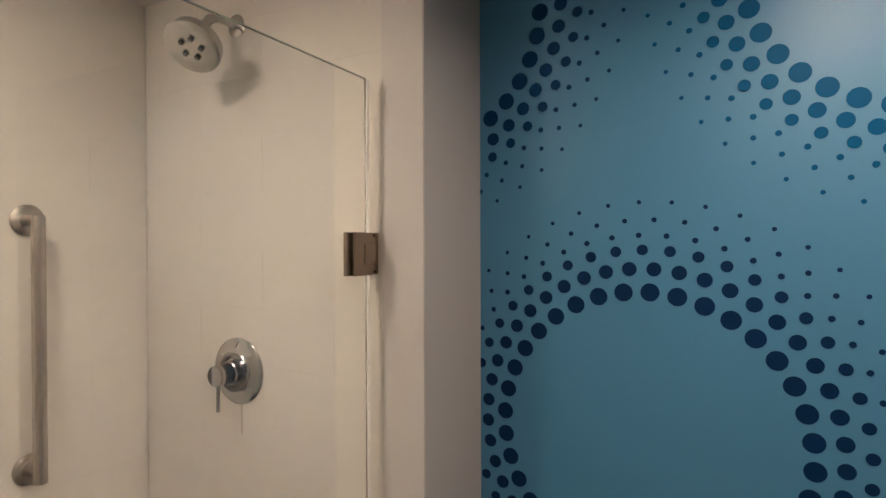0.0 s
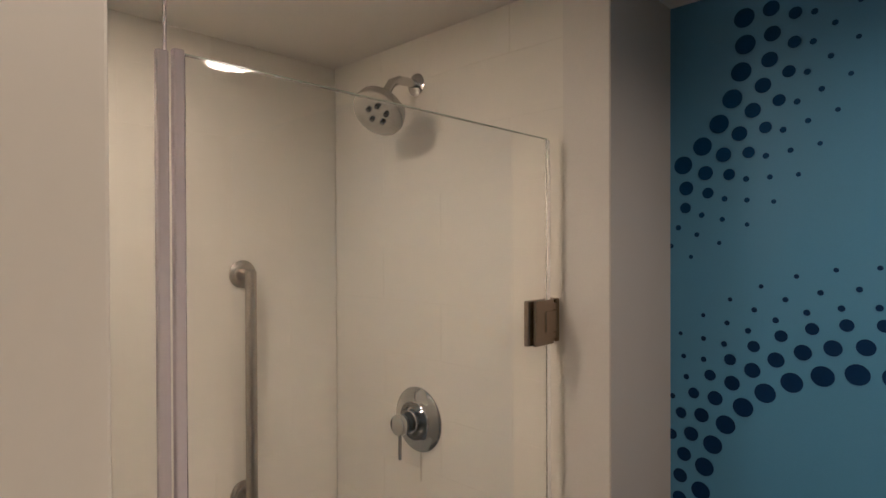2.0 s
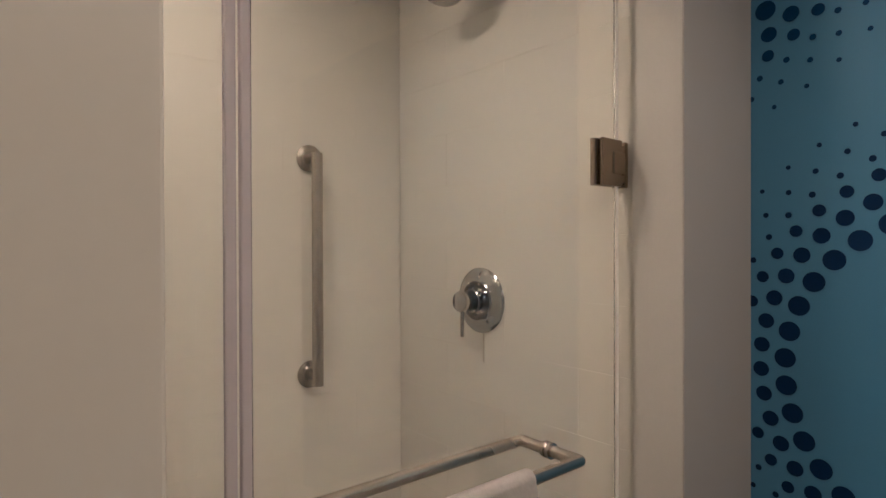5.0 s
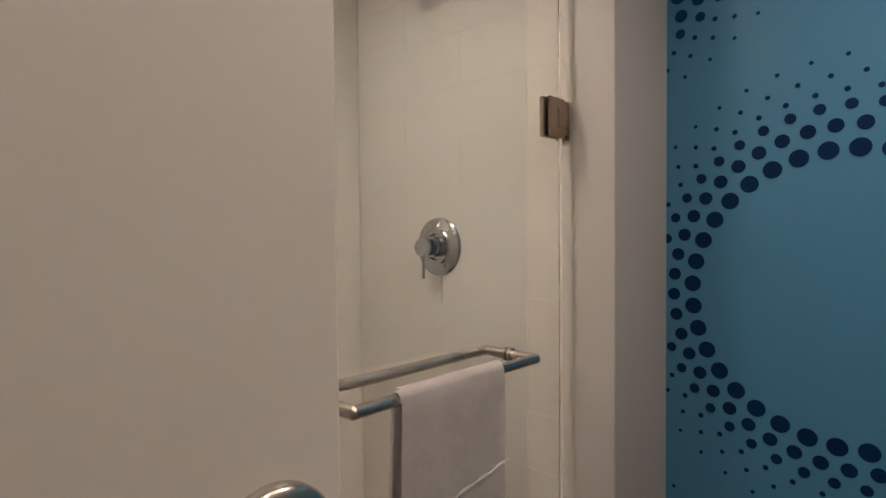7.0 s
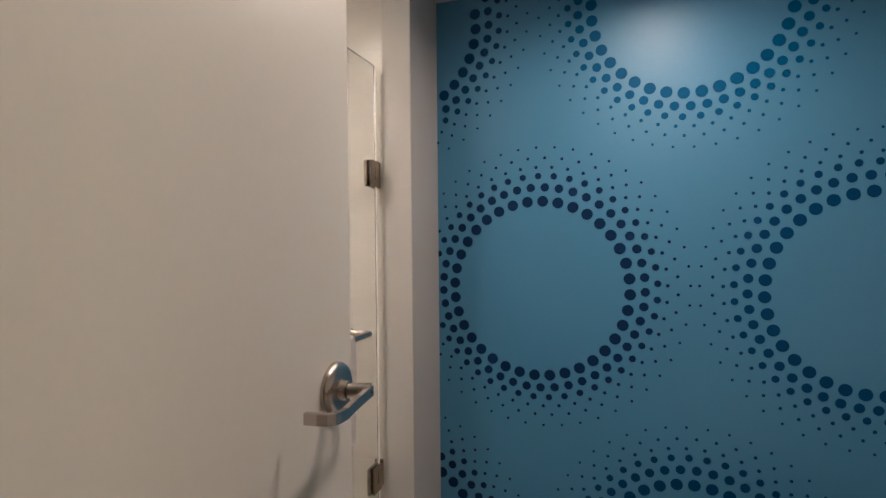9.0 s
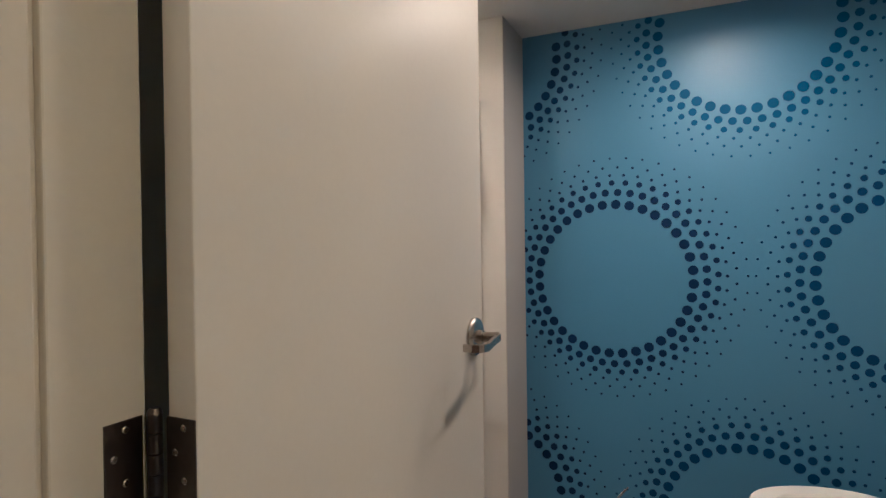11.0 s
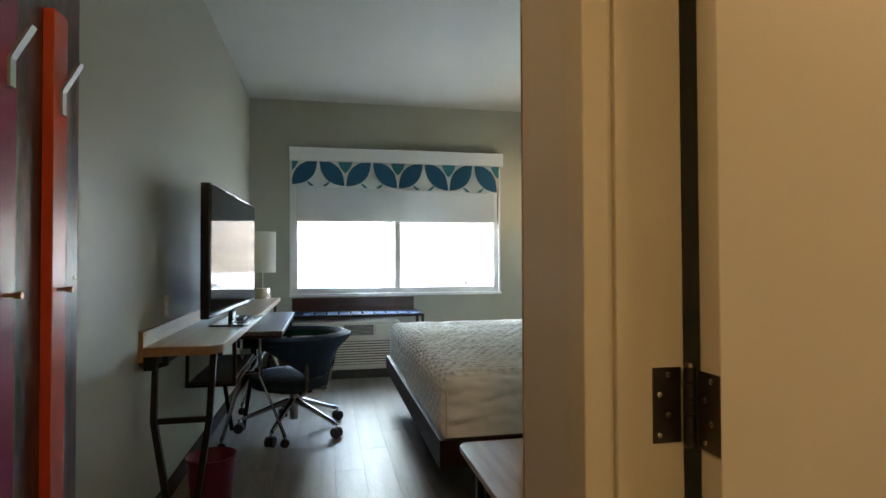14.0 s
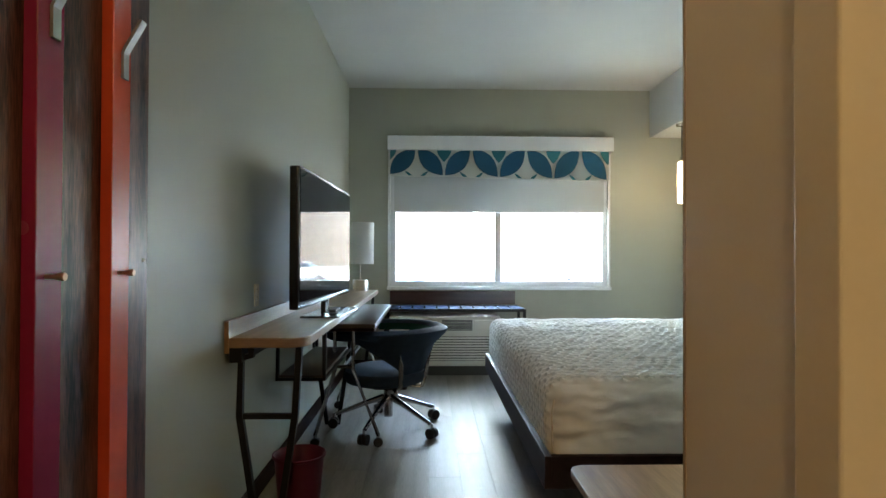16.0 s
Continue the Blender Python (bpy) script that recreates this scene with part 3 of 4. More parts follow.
for y in (BAR_Y0, BAR_Y1):
    part("post", T((BAR_O, y, BAR_Z), (BAR_I, y, BAR_Z), r=0.0105), M_SATIN, pull, smooth=True)
    for x in (BAR_O, BAR_I):
        bm = bmesh.new()
        bmesh.ops.create_uvsphere(bm, u_segments=16, v_segments=10, radius=0.0107, matrix=Matrix.Translation((x, y, BAR_Z)))
        part("mitre_corner", bm, M_SATIN, pull, smooth=True)
    for x0 in (0.6335, 0.6505):
        part("collar", C((x0, y, BAR_Z), (x0 + 0.006, y, BAR_Z), 0.0145), M_SATIN, pull, smooth=True)

fixed = thing("shower_screen", "fixed clear glass panel beside the shower door", "glass panel")
g = part("glass_panel", B(0.640, 0.650, 0.410, 0.628, 0.08, 2.148, bevel=0.001), M_GLASS, fixed)
g.visible_shadow = False
part("glass_edge", B(0.6402, 0.6498, 0.628, 0.6296, 0.08, 2.148), M_SEAL, fixed)
part("seal", B(0.638, 0.652, 0.618, 0.6312, 0.09, 1.822, bevel=0.002), M_SEAL, fixed, "clear vinyl strike seal")

# towel folded over the outer bar
tw = thing("hand_towel", "white terry hand towel hung over the towel bar", "towel")


def hung_cloth(y0, y1, cx, cz, r, front, back, thick, seed):
    bm = bmesh.new()
    prof = []
    for k in range(22):
        prof.append((r + 0.004 * k / 22, -front + front * k / 22))
    for k in range(13):
        a = math.pi * k / 12
        prof.append((r * math.cos(a), r * math.sin(a)))
    for k in range(1, 23):
        prof.append((-r - 0.004 * k / 22, -back * k / 22))
    n = 34
    rows = []
    for j, (dx, dz) in enumerate(prof):
        row = []
        for i in range(n + 1):
            y = y0 + (y1 - y0) * i / n
            drop = max(0.0, -dz)
            w = noise.noise(Vector((y * 16 + seed, dz * 9, seed * 3.1))) * 0.007 * min(1, drop * 6)
            spread = 1 + 0.10 * drop
            row.append(bm.verts.new((cx + dx + w * (1 if dx > 0 else -1), (y0 + y1) / 2 + (y - (y0 + y1) / 2) * spread + 0.004 * noise.noise(Vector((dz * 14, seed, i * 0.1))), cz + dz)))
        rows.append(row)
    for a, b in zip(rows, rows[1:]):
        for i in range(n):
            bm.faces.new((a[i], a[i + 1], b[i + 1], b[i]))
    bmesh.ops.solidify(bm, geom=bm.faces[:], thickness=thick)
    return bm


part("cloth", hung_cloth(0.799, 1.048, BAR_O, BAR_Z + 0.002, 0.0165, 0.30, 0.36, 0.004, 1.0), M_TOWEL, tw, smooth=True)
part("inner_fold", hung_cloth(0.794, 1.038, BAR_O, BAR_Z + 0.002, 0.0125, 0.24, 0.40, 0.003, 4.0), M_TOWEL, tw, smooth=True)
bm = bmesh.new()
for i in range(34):
    y = 0.800 + 0.250 * i / 33
    box(bm, BAR_O + 0.0205 + 0.002 * math.sin(i), BAR_O + 0.0245, y - 0.0028, y + 0.0028, 0.735 + 0.035 * i / 33, 0.7372 + 0.035 * i / 33)
part("stitched_band", bm, M_TOWEL, tw)

# grab bar on the wall
grab = thing("grab_bar", "brushed steel vertical grab bar with round flanges", "grab bar")
part("bar", T((XG + 0.056, 1.106, 0.913), (XG + 0.056, 1.106, 1.539), r=0.0152, seg=20), M_SATIN, grab, smooth=True)
for z in (0.936, 1.530):
    fl = part("flange", lathe(bmesh.new(), [(0, 0.010), (0.022, 0.010), (0.024, 0.008), (0.033, 0.0075), (0.0375, 0.004), (0.0375, 0)], Matrix.Translation((XG + 0.004, 1.108, z)) @ Matrix.Rotation(radians(90), 4, "Y")), M_SATIN, grab, smooth=True)
    part("neck", T((XG + 0.006, 1.108, z), (XG + 0.03, 1.108, z), (XG + 0.056, 1.106, z), r=0.0145), M_SATIN, grab, smooth=True)

# valve
valve = thing("shower_valve", "polished chrome shower valve with lever on round plate", "shower valve")
VM = Matrix.Translation((0.213, YV, 1.147)) @ Matrix.Rotation(radians(90), 4, "X")
part("plate", lathe(bmesh.new(), [(0, 0.014), (0.036, 0.014), (0.039, 0.019), (0.050, 0.0195), (0.054, 0.015), (0.060, 0.0125), (0.072, 0.0105), (0.080, 0.0075), (0.085, 0.003), (0.085, 0)], VM, 56), M_CHROME, valve, smooth=True)
part("ring", lathe(bmesh.new(), [(0.030, 0.010), (0.030, 0.034), (0.028, 0.036), (0.016, 0.036)], VM), M_CHROME, valve, smooth=True)
part("seal_ring", lathe(bmesh.new(), [(0.024, 0.034), (0.024, 0.044), (0.0, 0.044)], VM), M_BLACK, valve, "black rubber ring")
part("barrel", lathe(bmesh.new(), [(0.018, 0.040), (0.018, 0.052), (0.025, 0.055), (0.0265, 0.058), (0.0265, 0.074), (0.025, 0.0765), (0, 0.0765)], VM), M_CHROME, valve, smooth=True)
part("lever", T((0.213, YV - 0.066, 1.124), (0.213, YV - 0.066, 1.058), r=0.0048), M_CHROME, valve, smooth=True)
drip = mat("water_streak", (0.52, 0.49, 0.42), 0.2)
part("drip_mark", B(0.219, 0.225, YV - 0.0006, YV - 0.0001, 0.985, 1.062), drip, valve, "pale water streak under the plate")

# shower head
head = thing("overhead_shower", "chrome round shower head on a bent arm", "shower head")
part("flange", lathe(bmesh.new(), [(0, 0.008), (0.012, 0.008), (0.024, 0.004), (0.030, 0.001), (0.030, 0)], Matrix.Translation((0.214, YV, 2.028)) @ Matrix.Rotation(radians(90), 4, "X")), M_CHROME, head, smooth=True)
arm = [(0.214, YV - 0.002, 2.028), (0.214, YV - 0.030, 2.030), (0.214, YV - 0.060, 2.028), (0.214, YV - 0.085, 2.016), (0.218, YV - 0.103, 1.994), (0.226, YV - 0.117, 1.968)]
part("arm", T(*arm, r=0.0115), M_HEAD, head, smooth=True)
HM = look((0.226, YV - 0.118, 1.962), (0.252, YV - 0.205, 1.866))
HM = HM @ Matrix.Rotation(math.pi, 4, "X") @ Matrix.Scale(0.82, 4)
body = part("head_body", lathe(bmesh.new(), [(0, 0), (0.016, 0.0), (0.020, 0.012), (0.046, 0.022), (0.070, 0.030), (0.077, 0.038), (0.080, 0.060), (0.078, 0.066), (0.072, 0.068), (0.040, 0.066), (0, 0.066)], HM, 48), M_HEAD, head, smooth=True)
part("spray_plate", lathe(bmesh.new(), [(0.038, 0.0665), (0.036, 0.0695), (0.018, 0.0695), (0.014, 0.072), (0, 0.072)], HM, 40), M_HEAD, body, smooth=True)
for k in range(5):
    a = 2 * math.pi * k / 5 + 0.5
    nm = HM @ Matrix.Translation((0.0285 * math.cos(a), 0.0285 * math.sin(a), 0.069))
    part("nozzle", lathe(bmesh.new(), [(0.0072, 0), (0.0072, 0.003), (0.004, 0.003), (0.004, 0.001)], nm, 16), M_BLACK, body)
    part("jet", lathe(bmesh.new(), [(0.0034, 0.001), (0.003, 0.004), (0, 0.004)], nm, 12), M_HEAD, body)
part("selector", B(-0.006, 0.006, 0.078, 0.092, 0.046, 0.060, bevel=0.002), M_HEAD, body)
head.children_recursive[-1].matrix_basis = HM @ Matrix.Rotation(radians(70), 4, "Z")

# recessed ceiling lights; the entry one is unseen, added for its fill lamp
for nm, x, y, z in (("bath", 1.597, 1.157, BATH_Z), ("second_bath", 1.68, 0.50, BATH_Z), ("shower", 0.33, 0.66, BATH_Z), ("hall", 2.30, -1.0, HALL_Z), ("entry", 0.78, -1.15, HALL_Z)):
    dl = thing("ceiling_light", "round recessed ceiling light, switched on", "ceiling light", group="recessed lights")
    part("trim_ring", lathe(bmesh.new(), [(0.074, -0.001), (0.076, -0.006), (0.090, -0.004), (0.092, 0.0)], Matrix.Translation((x, y, z))), M_LAMPTRIM, dl, smooth=True)
    part("diffuser", lathe(bmesh.new(), [(0.074, -0.003), (0, -0.003)], Matrix.Translation((x, y, z))), M_LAMPDISC, dl)

# dotted rings on the wallpaper
RINGS = ((36, 0.3252, 0.0203, 0.695, 0.0), (45, 0.3738, 0.0158, 0.798, 0.003), (45, 0.4129, 0.0121, 0.300, 0.006), (48, 0.4456, 0.0062, 0.183, 0.006), (48, 0.4788, 0.0055, 0.662, 0.007), (48, 0.5184, 0.0047, 0.153, 0.007))
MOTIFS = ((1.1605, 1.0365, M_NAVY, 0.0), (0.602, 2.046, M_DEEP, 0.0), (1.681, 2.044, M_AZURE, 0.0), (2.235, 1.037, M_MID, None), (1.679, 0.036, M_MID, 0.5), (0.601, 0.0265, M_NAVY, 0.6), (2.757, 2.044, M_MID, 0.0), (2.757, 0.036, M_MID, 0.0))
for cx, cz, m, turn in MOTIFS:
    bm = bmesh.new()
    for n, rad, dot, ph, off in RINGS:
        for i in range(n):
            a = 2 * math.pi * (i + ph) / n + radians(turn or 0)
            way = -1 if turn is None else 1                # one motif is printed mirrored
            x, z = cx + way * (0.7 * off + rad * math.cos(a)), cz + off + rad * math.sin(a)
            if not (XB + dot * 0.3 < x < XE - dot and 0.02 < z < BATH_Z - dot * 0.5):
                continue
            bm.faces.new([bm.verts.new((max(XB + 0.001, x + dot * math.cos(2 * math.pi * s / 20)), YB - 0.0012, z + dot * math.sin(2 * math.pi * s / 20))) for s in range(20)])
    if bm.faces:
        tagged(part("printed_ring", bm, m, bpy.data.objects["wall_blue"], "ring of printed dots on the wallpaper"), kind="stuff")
    else:
        bm.free()

# toilet
toilet = thing("toilet", "white ceramic toilet with its lid raised", "toilet")


def oval(bm, cx, cy, ax, ay, z, n=40, egg=0.12):
    return [bm.verts.new((cx + ax * math.cos(2 * math.pi * i / n), cy + ay * math.sin(2 * math.pi * i / n) * (1 + egg * math.cos(2 * math.pi * i / n)), z)) for i in range(n)]


def loft(bm, rings, close=True):
    for a, b in zip(rings, rings[1:]):
        for i in range(len(a)):
            j = (i + 1) % len(a)
            bm.faces.new((a[i], a[j], b[j], b[i]))
    if close:
        bm.faces.new(rings[0])
        bm.faces.new(list(reversed(rings[-1])))
    return bm


TX, TY = 1.885, 1.20
bm = bmesh.new()
loft(bm, [oval(bm, TX + 0.06, TY, 0.20, 0.11, FZ / 0.87), oval(bm, TX + 0.06, TY, 0.18, 0.10, 0.12), oval(bm, TX + 0.02, TY, 0.21, 0.15, 0.28), oval(bm, TX, TY, 0.232, 0.178, 0.37), oval(bm, TX, TY, 0.235, 0.18, 0.395), oval(bm, TX, TY, 0.16, 0.115, 0.395), oval(bm, TX, TY, 0.14, 0.10, 0.30), oval(bm, TX + 0.03, TY, 0.06, 0.05, 0.22)])
part("bowl", bm, M_CERAMIC, toilet, smooth=True)
bm = bmesh.new()
loft(bm, [oval(bm, TX, TY, 0.165, 0.115, 0.400), oval(bm, TX, TY, 0.238, 0.182, 0.400), oval(bm, TX, TY, 0.242, 0.186, 0.412), oval(bm, TX, TY, 0.236, 0.180, 0.424), oval(bm, TX, TY, 0.172, 0.122, 0.424), oval(bm, TX, TY, 0.163, 0.113, 0.412), oval(bm, TX, TY, 0.165, 0.115, 0.400)], False)
part("seat", bm, M_CERAMIC, toilet, smooth=True)
bm = bmesh.new()
loft(bm, [oval(bm, 0, 0, 0.20, 0.172, 0), oval(bm, 0, 0, 0.206, 0.178, 0.010), oval(bm, 0, 0, 0.200, 0.172, 0.020)])
bmesh.ops.transform(bm, matrix=Matrix.Translation((TX + 0.265, TY, 0.63)) @ Matrix.Rotation(radians(83), 4, "Y"), verts=bm.verts)
part("lid", bm, M_CERAMIC, toilet, smooth=True)
part("tank", B(TX + 0.30, TX + 0.49, TY - 0.20, TY + 0.20, 0.40, 0.76, bevel=0.02, seg=3), M_CERAMIC, toilet, smooth=True)
part("tank_lid", B(TX + 0.29, TX + 0.50, TY - 0.21, TY + 0.21, 0.762, 0.80, bevel=0.012, seg=3), M_CERAMIC, toilet, smooth=True)
part("pedestal", B(TX + 0.18, TX + 0.36, TY - 0.11, TY + 0.11, FZ / 0.87, 0.398, bevel=0.02), M_CERAMIC, toilet, smooth=True)

toilet.scale = (1, 1, 0.87)
# ---- entry: coat panel ----
panel = thing("wood_cladding", "dark reclaimed-wood wall panel with vertical planks", "wall panel")
x = -0.338
k = 0
while x < 1.75:
    w = (0.19, 0.235, 0.21, 0.16)[k % 4]
    part("plank", B(x, x + w - 0.0025, YS + 0.001, YS + 0.0555 + 0.002 * (k % 2), FZ, HALL_Z - 0.003, bevel=0.0015), M_PANEL, panel)
    x += w
    k += 1
part("screw", lathe(bmesh.new(), [(0, 0.003), (0.005, 0.003), (0.0065, 0.001), (0.0065, 0)], Matrix.Translation((-0.312, YS + 0.0555, 1.113)) @ Matrix.Rotation(radians(-90), 4, "X"), 14), M_SATIN, panel)
for cx, m, top, colour in ((-0.134, M_ORANGE, 1.88, "orange"), (0.140, M_MAROON, 2.12, "maroon"), (0.420, M_RED, 2.02, "red"), (0.70, M_ORANGE, 2.10, "orange"), (0.98, M_MAROON, 1.95, "maroon")):
    rack = thing("coat_board", f"{colour} lacquered coat board with metal hook and knob", "coat rack", group="coat boards")
    yb = YS + 0.058
    part("board", B(cx - 0.042, cx + 0.042, yb, yb + 0.030, 0.12, top, bevel=0.002), m, rack)
    pts = [(cx - 0.006, yb + 0.034, 1.588), (cx - 0.006, yb + 0.034, 1.654), (cx - 0.006, yb + 0.040, 1.668), (cx - 0.006, yb + 0.080, 1.740)]
    part("hook", ribbon(bmesh.new(), pts, (1, 0, 0), 0.026, 0.007), M_HOOK, rack, "angled flat aluminium hook")
    part("knob", lathe(bmesh.new(), [(0.0055, 0), (0.0055, 0.020), (0.0080, 0.025), (0.009, 0.037), (0.008, 0.040), (0, 0.040)], Matrix.Translation((cx + 0.010, yb + 0.030, 1.083)) @ Matrix.Rotation(radians(-90), 4, "X"), 20), M_PEG, rack, "small copper knob", True)

# ---- bedroom: desk ----
desk = thing("desk", "long oak-laminate wall desk with black steel legs", "desk")
DX0, DX1, DY = -4.55, -1.12, -1.405
part("desktop", round_slab(DX0, DX1, YS + 0.022, DY, 0.725, 0.768, 0.09, ("11",)), M_OAK, desk)
part("edge_band", round_slab(DX0 + 0.001, DX1 + 0.002, YS + 0.023, DY + 0.002, 0.729, 0.764, 0.091, ("11",), bevel=0), mat("oak_edge_band", (0.30, 0.19, 0.12), 0.4, vary=0.15, fine=60, stretch=(3, 3, 8)), desk, "warmer oak edge band")
part("backsplash", B(DX0, DX1, YS + 0.001, YS + 0.021, 0.70, 0.842, bevel=0.002), M_OAK, desk, "low upright oak back strip")
part("cleat", B(DX0 + 0.1, DX1 - 0.004, YS + 0.021, YS + 0.075, 0.660, 0.7245, bevel=0.002), M_STEEL, desk)
for lx in (-1.17, -2.85, -4.45):
    part("leg", T((lx, -1.655, 0.72), (lx, -1.655, 0.685), (lx, -1.700, 0.675), (lx, -1.705, 0.42), (lx, -1.620, FZ), r=0.014, square=True), M_STEEL, desk)
    part("leg", T((lx, -1.445, 0.724), (lx, -1.462, 0.42), (lx, -1.540, FZ), r=0.014, square=True), M_STEEL, desk)
    part("crossbar", B(lx - 0.012, lx + 0.012, -1.69, -1.47, 0.405, 0.429, bevel=0.002), M_STEEL, desk)
cub = part("cubby_shelf", B(-2.60, -1.66, -1.665, -1.435, 0.478, 0.492, bevel=0.002), M_DKOAK, desk, "open shelf hung under the desktop")
for lx in (-1.66, -2.60):
    part("hanger", T((lx, -1.672, 0.724), (lx, -1.672, 0.472), (lx, -1.425, 0.472), (lx, -1.425, 0.724), r=0.011, square=True), M_STEEL, cub)
for yy in (-1.672, -1.425):
    part("shelf_rail", B(-2.60, -1.66, yy - 0.008, yy + 0.008, 0.464, 0.480, bevel=0.001), M_STEEL, cub)

# rolling side table
table = thing("rolling_table", "dark oak rolling table with slanted metal legs", "table")
part("tabletop", B(-3.42, -2.05, -1.50, -1.195, 0.690, 0.715, bevel=0.003), M_DKOAK, table)
part("lower_top", B(-3.40, -2.07, -1.50, -1.202, 0.668, 0.687, bevel=0.003), M_WENGE, table)
for lx in (-2.35, -3.28):
    for ya, yb2 in ((-1.365, -1.200), (-1.485, -1.610)):
        part("leg", T((lx, ya, 0.668), (lx, ya, 0.38), (lx, yb2, FZ + 0.075), r=0.0125, seg=12), M_ALU, table, smooth=True)
        cst = part("caster", C((lx - 0.014, yb2, FZ + 0.030), (lx + 0.014, yb2, FZ + 0.030), 0.030, seg=24), M_BLACK, table, smooth=True)
        part("caster_fork", C((lx, yb2, FZ + 0.050), (lx, yb2, FZ + 0.080), 0.010), M_ALU, cst)
    part("spreader", T((lx, -1.365, 0.40), (lx, -1.485, 0.40), r=0.011), M_ALU, table)
part("long_rail", T((-2.35, -1.425, 0.40), (-3.28, -1.425, 0.40), r=0.010), M_STEEL, table)

# swivel chair
chair = thing("swivel_chair", "navy upholstered tub swivel chair on aluminium star base", "chair")
CX, CY = 0.0, 0.0
chair.location, chair.scale = (-2.755, -1.163, FZ), (1.15, 1.15, 1.15)
for k in range(5):
    a = radians(-20 + 72 * k)
    ux, uy = math.cos(a), math.sin(a)
    bm = bmesh.new()
    tube(bm, [(CX + ux * 0.03, CY + uy * 0.03, 0.195), (CX + ux * 0.12, CY + uy * 0.12, 0.165), (CX + ux * 0.33, CY + uy * 0.33, 0.085)], 0.021, 10, r_end=0.012)
    leg = part("base_leg", bm, M_ALU, chair, smooth=True)
    qx, qy = CX + ux * 0.345, CY + uy * 0.345
    sx, sy = -uy * 0.026, ux * 0.026
    cst = part("caster", cyl(cyl(bmesh.new(), (qx + sx, qy + sy, 0.031), (qx + sx * 0.25, qy + sy * 0.25, 0.031), 0.031), (qx - sx, qy - sy, 0.031), (qx - sx * 0.25, qy - sy * 0.25, 0.031), 0.031), M_BLACK, chair, smooth=True)
    part("caster_stem", C((qx, qy, 0.035), (qx, qy, 0.088), 0.007), M_ALU, cst)
part("gas_post", cyl(cyl(bmesh.new(), (CX, CY, 0.075), (CX, CY, 0.24), 0.027), (CX, CY, 0.24), (CX, CY, 0.27), 0.016), M_ALU, chair, smooth=True)
part("mechanism", B(CX - 0.07, CX + 0.07, CY - 0.09, CY + 0.12, 0.252, 0.285, bevel=0.01), M_STEEL, chair)
bm = bmesh.new()
loft(bm, [oval(bm, CX, CY - 0.03, 0.20, 0.20, 0.285, 36, 0), oval(bm, CX, CY - 0.03, 0.245, 0.245, 0.300, 36, 0), oval(bm, CX, CY - 0.03, 0.26, 0.26, 0.335, 36, 0), oval(bm, CX, CY - 0.03, 0.25, 0.25, 0.368, 36, 0), oval(bm, CX, CY - 0.03, 0.20, 0.20, 0.384, 36, 0), oval(bm, CX, CY - 0.03, 0.08, 0.08, 0.390, 36, 0)])
CHM = Matrix.Translation((CX, CY, 0)) @ Matrix.Rotation(radians(-38), 4, "Z") @ Matrix.Translation((-CX, -CY, 0))


def turned(bm):
    bmesh.ops.transform(bm, matrix=CHM, verts=bm.verts)
    return bm


part("seat", turned(bm), M_NAVYF, chair, "navy upholstered seat", True)


def tub_back(r_in, r_out, inner):
    bm = bmesh.new()
    rows = []
    n = 52
    for i in range(n + 1):
        a = radians(90 - 142 + 284 * i / n)
        s = abs(i / n - 0.5) * 2                       # 0 at the back, 1 at an arm's end
        top = 0.642 - 0.010 * s
        low = min(top - 0.055, 0.31 + 0.35 * min(1, s / 0.72) ** 1.1)
        body = 1 - min(1, s / 0.72)
        row = []
        for rr, z in ((r_out - 0.165 * body - 0.012, low), (r_out - 0.105 * body - 0.008, low * 0.45 + top * 0.55), (r_out, top - 0.030), (r_out + 0.006, top - 0.006), ((r_in + r_out) / 2 + 0.010, top + 0.012), ((r_in + r_out) / 2 - 0.012, top + 0.010), (r_in, top - 0.010), (r_in - 0.060 * body, low * 0.45 + top * 0.55), (r_in - 0.115 * body + 0.004, low)):
            row.append(bm.verts.new((CX + rr * math.cos(a), CY - 0.02 + rr * math.sin(a), z)))
        rows.append(row)
    m = len(rows[0])
    for a, b in zip(rows, rows[1:]):
        for j in range(m):
            if (j in (6, 7)) == inner:
                bm.faces.new((a[j], b[j], b[(j + 1) % m], a[(j + 1) % m]))
    if not inner:
        bm.faces.new(rows[0])
        bm.faces.new(list(reversed(rows[-1])))
    bmesh.ops.delete(bm, geom=[v for v in bm.verts if not v.link_faces], context="VERTS")
    return bm


part("backrest", turned(tub_back(0.290, 0.382, False)), M_NAVYF, chair, "curved navy tub backrest", True)
part("backrest_lining", turned(tub_back(0.290, 0.382, True)), M_GREENF, chair, "dark green inner lining", True)
for sx in (-1, 1):
    part("back_support", turned(ribbon(bmesh.new(), [(CX + sx * 0.05, CY + 0.08, 0.27), (CX + sx * 0.12, CY + 0.17, 0.262), (CX + sx * 0.11, CY + 0.195, 0.3), (CX + sx * 0.135, CY + 0.222, 0.50)], (1, 0, 0), 0.03, 0.010)), M_SATIN, chair)

# waste bin
bin_ = thing("waste_bin", "crimson plastic waste bin on the floor", "bin")
part("bucket", lathe(bmesh.new(), [(0, 0.004), (0.090, 0.004), (0.094, 0.0), (0.097, 0.02), (0.118, 0.225), (0.127, 0.228), (0.128, 0.236), (0.122, 0.238), (0.114, 0.230), (0.092, 0.012), (0, 0.012)], Matrix.Translation((-1.41, -1.497, FZ + 0.002)) @ Matrix.Diagonal((1, 1, 1.22, 1))), M_BIN, bin_, smooth=True)

